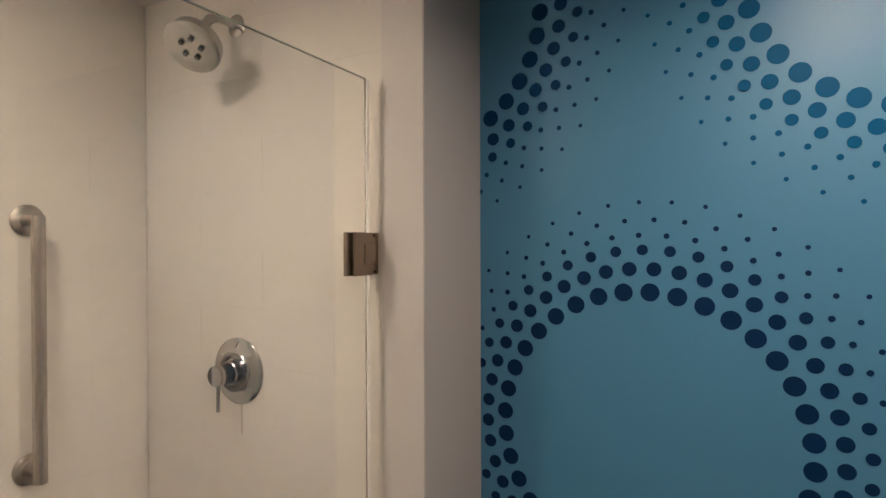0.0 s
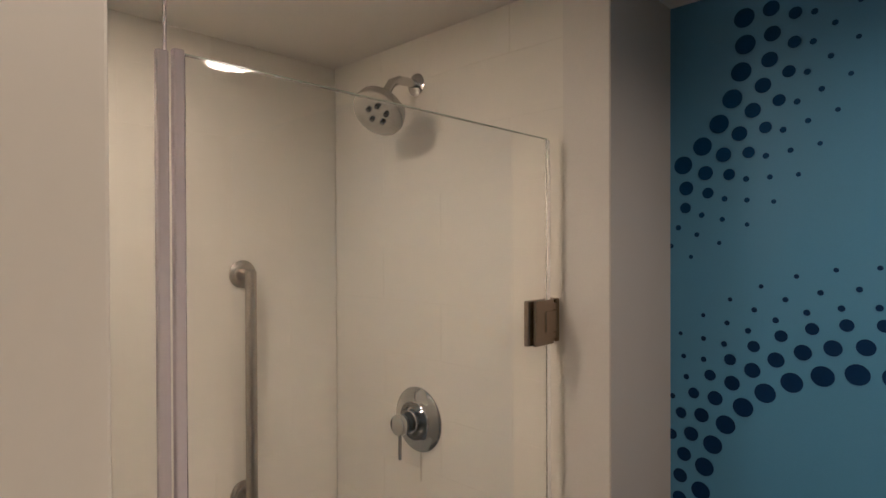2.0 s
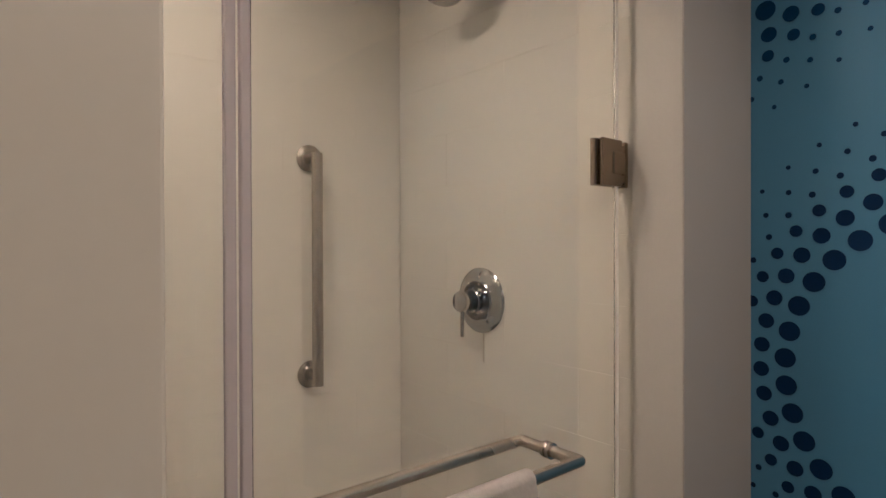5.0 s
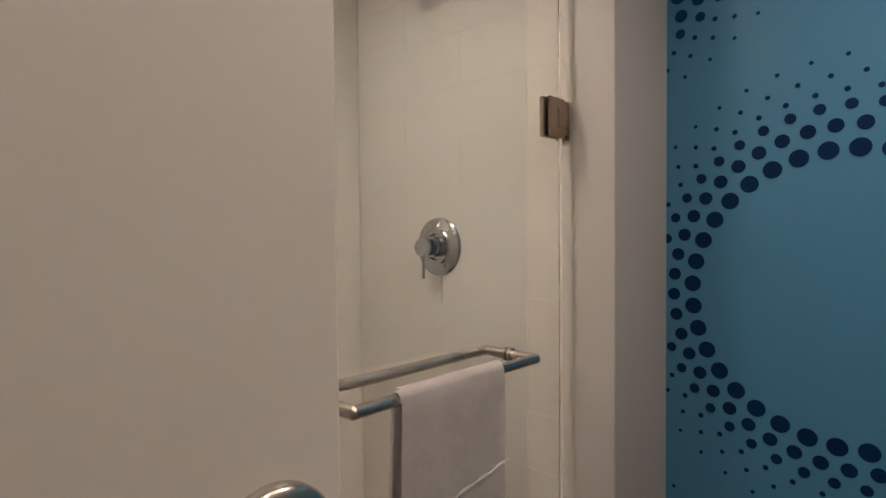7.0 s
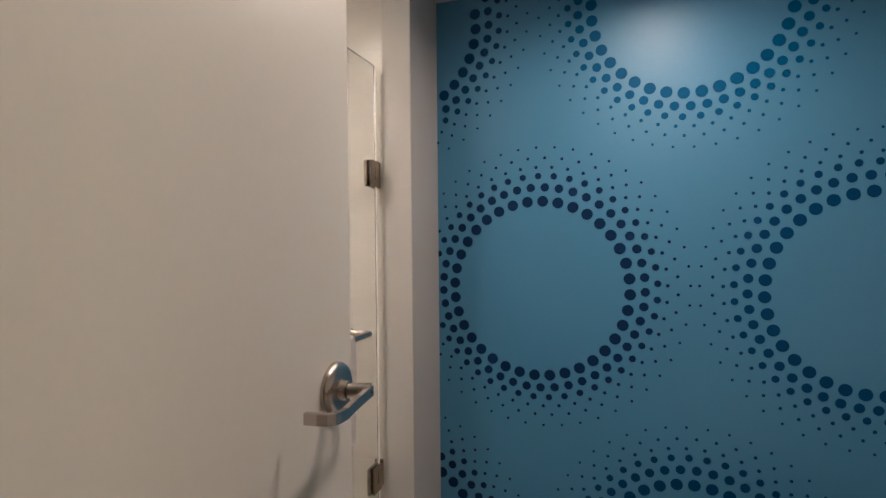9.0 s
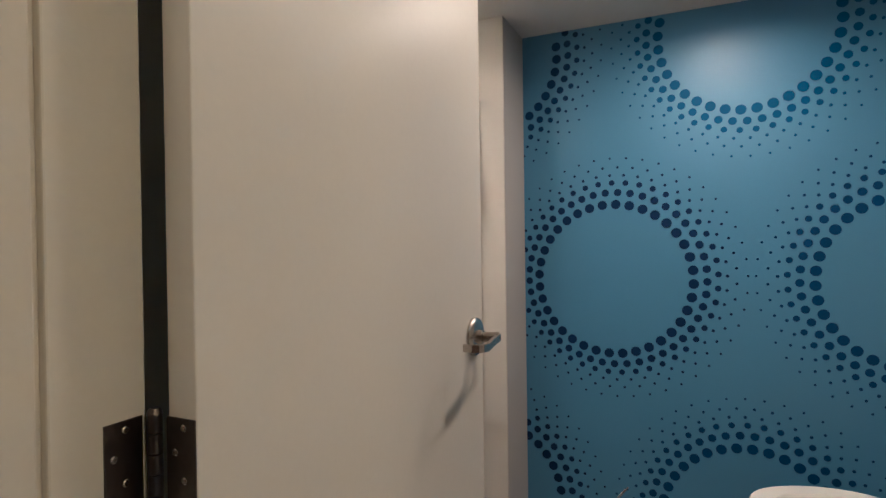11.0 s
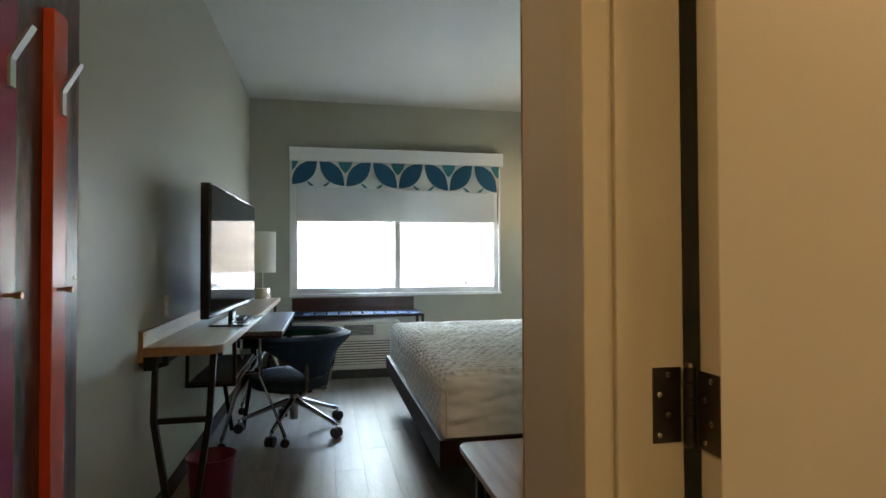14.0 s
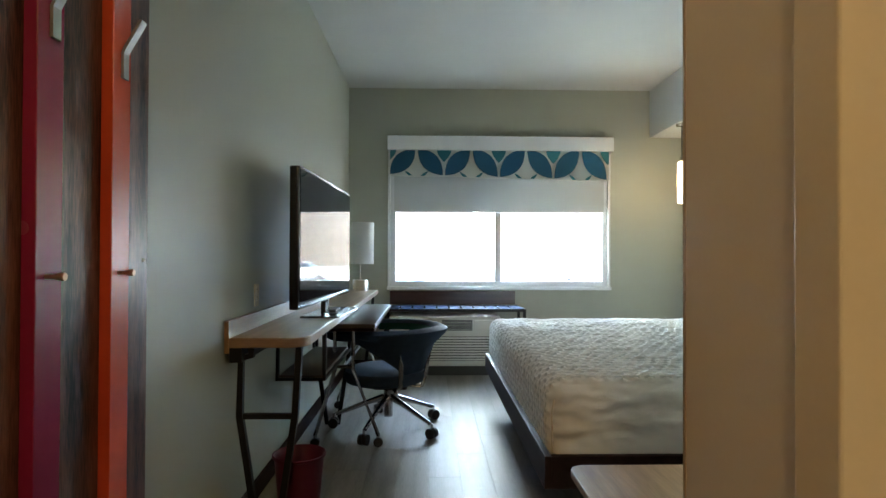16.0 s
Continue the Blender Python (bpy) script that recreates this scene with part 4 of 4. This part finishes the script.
# television
tv = thing("television", "large flat black television on a stand", "television")
TVM = Matrix.Translation((-1.50, -1.525, 0.0)) @ Matrix.Rotation(math.pi - math.atan2(0.062, 1.36), 4, "Z")
TW = 1.36


def tpart(name, bm, m, label="", parent=None, smooth=False):
    bmesh.ops.transform(bm, matrix=TVM, verts=bm.verts)
    return part(name, bm, m, parent or tv, label, smooth)


tpart("housing", B(0, TW, 0.002, 0.052, 0.852, 1.582, bevel=0.008, seg=3), M_TVB, smooth=True)
tpart("rear_bulge", B(0.18, TW - 0.18, 0.050, 0.085, 0.90, 1.35, bevel=0.02), M_TVB)
tpart("screen", B(0.018, TW - 0.018, -0.0015, 0.002, 0.89, 1.566), M_TVS, "dark reflective screen")
for a in ((0.0, TW, -0.003, 0.004, 1.5755, 1.5825), (0.0, TW, -0.003, 0.004, 0.866, 0.8715)):
    tpart("bezel_strip", B(*a), M_BEZEL, "bright bezel strip")
tpart("stand_neck", B(TW / 2 - 0.05, TW / 2 + 0.05, 0.012, 0.040, 0.775, 0.87), M_TVB)
tpart("stand_base", B(TW / 2 - 0.30, TW / 2 + 0.30, -0.125, 0.10, 0.769, 0.781, bevel=0.004), M_TVB)
remote = thing("remote_control", "small black remote control on the desk", "remote control")
part("remote_body", B(-2.22, -2.05, -1.475, -1.43, 0.784, 0.802, bevel=0.006), M_BLACK, remote)
card = thing("tent_card", "folded white and black card on the desk", "card")
part("card_sheet", B(-2.45, -2.02, -1.50, -1.42, 0.7815, 0.7835), M_BLACK, card)

# desk lamp
lamp = thing("table_lamp", "table lamp with white drum shade and pewter base", "lamp")
LX, LY = -4.42, -1.575
part("base", lathe(bmesh.new(), [(0, 0.770), (0.076, 0.770), (0.076, 0.872), (0.073, 0.876), (0, 0.876)], Matrix.Translation((LX, LY, 0))), M_PEWTER, lamp, smooth=True)
part("stem", C((LX, LY, 0.876), (LX, LY, 1.12), 0.008), M_PEWTER, lamp)
part("shade", lathe(bmesh.new(), [(0.136, 1.04), (0.138, 1.46), (0.135, 1.46), (0.133, 1.04), (0.136, 1.04)], Matrix.Translation((LX, LY, 0))), M_SHADE, lamp, smooth=True)
cord = thing("lamp_cord", "white lamp cord coiled on the desk", "cord")
part("cord_coil", T(*[(LX + 0.05 + 0.045 * math.cos(i * 0.5), LY + 0.075 + 0.018 * math.sin(i * 0.5), 0.775 + 0.0016 * i) for i in range(44)], r=0.003, seg=6), M_WINF, cord)

# outlet
out_ = thing("wall_outlet", "ivory wall outlet plate above the desk", "outlet")
part("plate", B(-1.600, -1.530, YS, YS + 0.006, 0.866, 0.980, bevel=0.002), M_IVORY, out_)
for z in (0.895, 0.937):
    o = part("receptacle", B(-1.583, -1.547, YS + 0.006, YS + 0.008, z, z + 0.028, bevel=0.003), M_IVORY, out_)
    for dx in (-0.007, 0.007):
        part("slot", B(-1.565 + dx - 0.0015, -1.565 + dx + 0.0015, YS + 0.008, YS + 0.0085, z + 0.012, z + 0.022), M_BLACK, o)

# air conditioner below the window
ac = thing("air_conditioner", "cream packaged air conditioner with slatted front", "air conditioner")
AY0, AY1, AX = -1.28, -0.13, -4.50
part("cabinet", B(XW + 0.016, AX, AY0, AY1, -0.02, 0.495, bevel=0.012), M_AC, ac)
part("skirt", B(XW + 0.016, AX - 0.03, AY0 + 0.03, AY1 - 0.03, FZ, -0.021), M_ACD, ac, "dark recessed base")
part("control_flap", B(AX, AX + 0.006, AY1 - 0.27, AY1 - 0.05, 0.352, 0.456, bevel=0.002), M_AC, ac)
part("outlet_grille", B(AX, AX + 0.003, AY0 + 0.54, AY1 - 0.29, 0.350, 0.458), M_ACD, ac, "dark air outlet")
for k in range(7):
    part("grille_bar", B(AX + 0.003, AX + 0.007, AY0 + 0.54, AY1 - 0.29, 0.358 + 0.0145 * k, 0.3610 + 0.0145 * k), M_AC, ac)
# dark sheet on the cabinet paints the shade in the slat gaps
part("slat_backing", B(AX, AX + 0.0015, AY0 + 0.03, AY1 - 0.03, 0.036, 0.288), M_ACD, ac, "dark sheet painting the shade between the slats")
for k in range(9):
    bm = B(-0.010, 0.008, AY0 + 0.03, AY1 - 0.03, -0.0085, 0.0085, bevel=0.003)
    bmesh.ops.transform(bm, matrix=Matrix.Translation((AX + 0.011, 0, 0.052 + 0.0275 * k)) @ Matrix.Rotation(radians(-18), 4, "Y"), verts=bm.verts)
    part("slat", bm, M_AC, ac)

# luggage rack over it
rack = thing("luggage_rack", "luggage bench with webbing straps and walnut backboard", "luggage rack")
part("backboard", B(XW + 0.016, XW + 0.036, -1.30, 0.075, 0.592, 0.738, bevel=0.003), M_WALNUT, rack)
for xx in (-4.82, -4.43):
    part("rail", T((xx, -1.33, 0.565), (xx, 0.125, 0.565), r=0.014, square=True), M_STEEL, rack)
for yy in (-1.316, 0.111):
    for xx in (-4.82, -4.43):
        part("leg", T((xx, yy, FZ), (xx, yy, 0.552), r=0.014, square=True), M_STEEL, rack)
    part("end_rail", T((-4.806, yy, 0.565), (-4.444, yy, 0.565), r=0.013, square=True), M_STEEL, rack)
for k in range(11):
    yy = -1.24 + 0.128 * k
    part("strap", B(-4.835, -4.412, yy - 0.056, yy + 0.056, 0.580, 0.584, bevel=0.001), M_STRAP, rack, "navy webbing strap")

# ---- bed ----
bed = thing("bed_frame", "dark wenge platform bed frame with wide rails", "bed")
BX0, BX1, BY0, BY1 = -3.42, -0.965, -0.394, 1.90
part("side_rail", B(BX0, BX0 + 0.03, BY0 + 0.0305, BY1, 0.17, 0.305, bevel=0.003), M_WENGE, bed)
part("side_rail", B(BX1 - 0.03, BX1, BY0 + 0.0305, BY1, 0.17, 0.305, bevel=0.003), M_WENGE, bed)
part("foot_rail", B(BX0, BX1, BY0, BY0 + 0.03, 0.17, 0.305, bevel=0.003), M_WENGE, bed)
part("deck", B(BX0 + 0.031, BX1 - 0.031, BY0 + 0.031, BY1, 0.20, 0.27), M_WENGE, bed)
for lx in (BX0 + 0.25, BX1 - 0.25):
    for ly in (BY0 + 0.35, BY1 - 0.2):
        part("leg", B(lx - 0.04, lx + 0.04, ly - 0.04, ly + 0.04, FZ, 0.20, bevel=0.003), M_WENGE, bed)


def soft_block(x0, x1, y0, y1, z0, z1, r, step, bump, faces):
    """A rounded, pillowy block: chosen faces of a fine grid, pushed on to a rounded box."""
    bm = bmesh.new()
    lo, hi = Vector((x0 + r, y0 + r, z0)), Vector((x1 - r, y1 - r, z1 - r))

    def add(fn, nu, nv):
        g = []
        for i in range(nu + 1):
            row = []
            for j in range(nv + 1):
                p = Vector(fn(i / nu, j / nv))
                q = Vector((min(max(p.x, lo.x), hi.x), min(max(p.y, lo.y), hi.y), min(max(p.z, lo.z), hi.z)))
                d = p - q
                n = d.normalized() if d.length > 1e-6 else Vector((0, 0, 1))
                s = q + n * r
                row.append(bm.verts.new(s + n * bump(s, n)))
            g.append(row)
        for i in range(nu):
            for j in range(nv):
                bm.faces.new((g[i][j], g[i + 1][j], g[i + 1][j + 1], g[i][j + 1]))

    nx, ny, nz = int((x1 - x0) / step), int((y1 - y0) / step), max(2, int((z1 - z0) / step))
    if "top" in faces:
        add(lambda u, v: (x0 + (x1 - x0) * u, y0 + (y1 - y0) * v, z1), nx, ny)
    if "foot" in faces:
        add(lambda u, v: (x0 + (x1 - x0) * u, y0, z0 + (z1 - z0) * v), nx, nz)
    if "side" in faces:
        add(lambda u, v: (x1, y0 + (y1 - y0) * u, z0 + (z1 - z0) * v), ny, nz)
    if "far" in faces:
        add(lambda u, v: (x0, y0 + (y1 - y0) * u, z0 + (z1 - z0) * v), ny, nz)
    bmesh.ops.remove_doubles(bm, verts=bm.verts, dist=0.0006)
    return bm


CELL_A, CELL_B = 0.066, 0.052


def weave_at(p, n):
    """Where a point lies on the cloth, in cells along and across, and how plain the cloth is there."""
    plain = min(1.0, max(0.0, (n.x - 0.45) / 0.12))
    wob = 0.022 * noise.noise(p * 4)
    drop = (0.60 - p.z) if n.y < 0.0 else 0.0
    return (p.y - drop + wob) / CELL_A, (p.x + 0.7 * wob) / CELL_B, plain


def pucker(p, n):
    """Flat ovals between raised ridges, offset row by row; the side towards the entry is plain cloth with wrinkles."""
    u, v, plain = weave_at(p, n)
    row = math.floor(v)
    oval_ = abs(math.sin(math.pi * (u + 0.5 * (row % 2)))) * math.sin(math.pi * (v - row))
    ridge = 0.014 * (1 - oval_ ** 0.6) * (0.8 + 0.4 * noise.noise(p * 7)) + 0.002 * noise.noise(p * 40)
    soft = 0.012 * noise.noise(Vector((p.x * 2.2 + p.z * 4, p.y * 4 + p.x, p.z * 4)))
    fold = 0.016 * noise.noise(Vector((p.x * 3, p.y * 5 + p.z * 6, p.z * 16 - p.y * 4))) + 0.007 * noise.noise(Vector((p.x * 9, p.y * 14, p.z * 30)))
    low = min(1.0, max(0.0, (p.z - 0.31) / 0.05))
    return (soft * 0.5 + ridge * (1 - plain) + fold * plain) * low


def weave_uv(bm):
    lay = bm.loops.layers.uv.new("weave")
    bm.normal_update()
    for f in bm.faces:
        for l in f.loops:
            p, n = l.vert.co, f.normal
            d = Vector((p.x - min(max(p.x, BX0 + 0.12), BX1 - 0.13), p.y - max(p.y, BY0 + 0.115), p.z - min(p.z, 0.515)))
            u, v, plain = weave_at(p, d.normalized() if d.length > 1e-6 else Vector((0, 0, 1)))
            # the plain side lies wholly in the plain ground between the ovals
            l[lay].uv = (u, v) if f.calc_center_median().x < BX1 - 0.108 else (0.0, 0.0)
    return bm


mattress = thing("mattress", "mattress under a white puckered coverlet with plain skirt", "mattress")
MZ = 0.600
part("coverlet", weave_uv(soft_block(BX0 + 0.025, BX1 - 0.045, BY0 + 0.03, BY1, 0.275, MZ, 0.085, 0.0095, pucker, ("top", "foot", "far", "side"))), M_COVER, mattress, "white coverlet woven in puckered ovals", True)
part("piping", T((BX1 - 0.058, BY0 + 0.044, 0.30), (BX1 - 0.056, BY0 + 0.042, 0.47), (BX1 - 0.075, BY0 + 0.056, 0.54), r=0.004, seg=8), M_SHEET, mattress, smooth=True)

bench = thing("luggage_bench", "oak-topped bench with rounded corners and dark legs", "bench")
part("top", round_slab(-0.465, 0.36, -0.424, 0.14, 0.432, 0.457, 0.05, ("00", "10")), M_OAK, bench)
for lx in (-0.37, 0.28):
    for ly in (-0.36, 0.08):
        part("leg", T((lx, ly, FZ), (lx, ly, 0.4315), r=0.013, square=True), M_STEEL, bench)
    part("stretcher", B(lx - 0.01, lx + 0.01, -0.345, 0.065, FZ + 0.10, FZ + 0.12), M_STEEL, bench)

# pendant by the bed
pend = thing("pendant_light", "slim frosted glass pendant light, switched on", "pendant light")
PX, PY = -4.2, 1.645
part("canopy", C((PX, PY, 2.430), (PX, PY, 2.4515), 0.055), M_SATIN, pend, smooth=True)
part("cord", C((PX, PY, 2.10), (PX, PY, 2.43), 0.004, seg=8), M_STEEL, pend)
part("cap", C((PX, PY, 2.07), (PX, PY, 2.12), 0.02), M_SATIN, pend, smooth=True)
part("glass_tube", lathe(bmesh.new(), [(0, 1.655), (0.038, 1.655), (0.042, 1.66), (0.042, 2.06), (0.030, 2.075), (0, 2.08)], Matrix.Translation((PX, PY, 0))), M_PEND, pend, smooth=True)
pl = new("pendant_bulb", bpy.data.lights.new("pendant_bulb", "POINT"))
pl.data.energy, pl.data.color, pl.data.shadow_soft_size = 0.215, (1.0, 0.68, 0.36), 0.05
pl.matrix_world = Matrix.Translation((PX, PY - 0.075, 1.86))

# ---- outside the window ----
tagged(part("ground", B(-400, -5.4, -300, 300, -1.2, -0.9), M_ASPH), "pale parking lot surface outside", "ground", kind="structure")
bm = bmesh.new()
rows = []
for i in range(61):
    y = -260 + 520 * i / 60
    rows.append([bm.verts.new((-95 - 14 * k, y, -0.95 + (3.0 * k + 2.0 * noise.noise(Vector((y * 0.02, k * 0.4, 0)))) * (k > 0))) for k in range(7)])
for a, b in zip(rows, rows[1:]):
    for k in range(6):
        bm.faces.new((a[k], a[k + 1], b[k + 1], b[k]))
tagged(part("backdrop", bm, M_HILL, smooth=True), "bare brown winter hillside beyond the lot", "hill", kind="structure")


def bare_tree(x, y, h, seed):
    t = thing("bare_tree", "leafless winter tree in the parking lot", "tree", group="bare trees")
    rnd = random.Random(seed)
    part("trunk", tube(bmesh.new(), [(x, y, -0.95), (x + 0.1, y, h * 0.25), (x, y + 0.1, h * 0.5)], 0.16, 8, r_end=0.08), M_BARK, t)
    bm = bmesh.new()
    for k in range(26):
        z0 = h * (0.12 + 0.38 * rnd.random())
        a = rnd.random() * 6.28
        l = h * (0.25 + 0.25 * rnd.random())
        p1 = Vector((x + math.cos(a) * l * 0.3, y + math.sin(a) * l * 0.3, z0 + l * 0.4))
        p2 = p1 + Vector((math.cos(a + 0.4) * l * 0.3, math.sin(a + 0.4) * l * 0.3, l * 0.45))
        tube(bm, [(x, y, z0), p1, p2], 0.05, 5, r_end=0.012)
        for q in range(3):
            b = a + rnd.uniform(-1.2, 1.2)
            tube(bm, [p1, p1 + Vector((math.cos(b) * l * 0.25, math.sin(b) * l * 0.25, l * 0.3))], 0.02, 4, r_end=0.008)
    part("branches", bm, M_BARK, t)


for a in ((-45, 17.5, 7, 1), (-60, 26, 8, 2)):
    bare_tree(*a)


def car(x, y, rz, paint, label):
    c = thing("car", label, "car", Matrix.Translation((x, y, -0.9)) @ Matrix.Rotation(radians(rz), 4, "Z"), group="parked cars")
    bm = bmesh.new()
    sec = [(-2.2, 0.35, 0.62), (-2.1, 0.3, 0.85), (-1.0, 0.28, 0.95), (1.2, 0.28, 0.98), (2.0, 0.3, 0.92), (2.25, 0.38, 0.66)]
    rings = [[bm.verts.new((px, s * 0.86, z)) for s, z in ((-1, z0), (1, z0), (1, z1 - 0.06), (0.9, z1), (-0.9, z1), (-1, z1 - 0.06))] for px, z0, z1 in sec]
    for a, b in zip(rings, rings[1:]):
        for j in range(6):
            bm.faces.new((a[j], a[(j + 1) % 6], b[(j + 1) % 6], b[j]))
    bm.faces.new(rings[0])
    bm.faces.new(list(reversed(rings[-1])))
    part("body", bm, paint, c)
    bm = bmesh.new()
    rings = [[bm.verts.new((px, s * w, z)) for s in (-1, 1)] for px, w, z in ((-1.0, 0.76, 0.94), (-0.35, 0.62, 1.42), (1.1, 0.62, 1.44), (1.9, 0.74, 0.94))]
    for a, b in zip(rings, rings[1:]):
        bm.faces.new((a[0], a[1], b[1], b[0]))
    for s in (0, 1):
        bm.faces.new([r[s] for r in rings])
    part("cabin", bm, M_CARG, c)
    part("roof", B(-0.32, 1.08, -0.6, 0.6, 1.43, 1.47, bevel=0.015), paint, c)
    for wx in (-1.35, 1.4):
        for wy in (-0.82, 0.82):
            w = part("tyre", C((wx, wy - 0.09, 0.32), (wx, wy + 0.09, 0.32), 0.32, seg=18), M_BLACK, c)
            part("rim", C((wx, wy - 0.095, 0.32), (wx, wy + 0.095, 0.32), 0.2, seg=14), M_ALU, w)


car(-24, -2.4, 80, M_CARD, "dark blue car parked in the lot")
car(-34, 13.5, 95, M_CARW, "white car parked in the lot")
car(-38, 19.0, 90, M_CARW, "white car parked in the lot")
car(-44, 12.0, 85, M_CARW, "white car parked in the lot")
car(-46, 22.5, 92, M_CARD, "dark blue car parked in the lot")
pole = thing("street_lamp", "tall grey lamp post in the parking lot", "street lamp")
part("pole", tube(bmesh.new(), [(-40, 14.6, -0.9), (-40, 14.6, 7.5)], 0.09, 10, r_end=0.06), M_ALU, pole)
part("lamp_arm", B(-40.4, -39.6, 14.5, 14.7, 7.5, 7.62), M_ALU, pole)

# ---- pieces: tiles and floor planks ----
gr = bpy.data.objects["wall_grab"]
vw = bpy.data.objects["wall_valve_tiles"]
TH, TWD, J = 0.1457, 0.448, 0.0012
Z_OFF = 1.020


def piece(name, me, parent, loc, rot=None):
    ob = new(name, me)
    ob.location = loc
    if rot:
        ob.rotation_euler = rot
    ob.parent = parent


def tile_mesh(w, h):
    bm = B(-w / 2, w / 2, -0.0008, 0.0008, -h / 2, h / 2, bevel=0.0003, seg=1)
    me = bpy.data.meshes.new("tile")
    bm.to_mesh(me)
    bm.free()
    me.materials.append(M_TILE)
    return me


cache = {}


def lay(parent, along, a0, a1, fixed_c):
    z = Z_OFF - 8 * TH
    k = 0
    while z < BATH_Z:
        za, zb = max(z, 0.002), min(z + TH, BATH_Z - 0.001)
        if zb - za > 0.01:
            a = a0 - (TWD / 2 if k % 2 else 0)
            while a < a1:
                u0, u1 = max(a, a0), min(a + TWD, a1)
                if u1 - u0 > 0.01:
                    key = (round(u1 - u0, 3), round(zb - za, 3))
                    if key not in cache:
                        cache[key] = tile_mesh(key[0] - J, key[1] - J)
                    c = ((u0 + u1) / 2, (za + zb) / 2)
                    if along == "y":
                        piece("tile", cache[key], parent, (fixed_c, c[0], c[1]), (0, 0, radians(90)))
                    else:
                        piece("tile", cache[key], parent, (c[0], fixed_c, c[1]))
                a += TWD
        z += TH
        k += 1


lay(gr, "y", 0.808 - TWD, YV - 0.002, XG + 0.001)
lay(vw, "x", XG + 0.004, 0.661, YV + 0.001)
fl = bpy.data.objects["floor"]
PW, PL = 0.178, 1.22
pm = {}
y = YS
k = 0
while y < 2.0:
    x = XW - (0.37 * k % PL)
    w = min(PW, 2.0 - y)
    while x < 3.1:
        x0, x1 = max(x, XW), min(x + PL, 3.1)
        inside_bath = y + w / 2 > YI and (x0 + x1) / 2 > 0.3
        if x1 - x0 > 0.02 and not inside_bath:
            key = (round(x1 - x0, 3), round(w, 3))
            if key not in pm:
                bm = B(-key[0] / 2, key[0] / 2, -key[1] / 2, key[1] / 2, -0.004, 0.0, bevel=0.0009, seg=1)
                me = bpy.data.meshes.new("floor_plank")
                bm.to_mesh(me)
                bm.free()
                me.materials.append(M_PLANK)
                pm[key] = me
            piece("floor_plank", pm[key], fl, ((x0 + x1) / 2, y + w / 2, FZ))
        x += PL
    y += PW
    k += 1
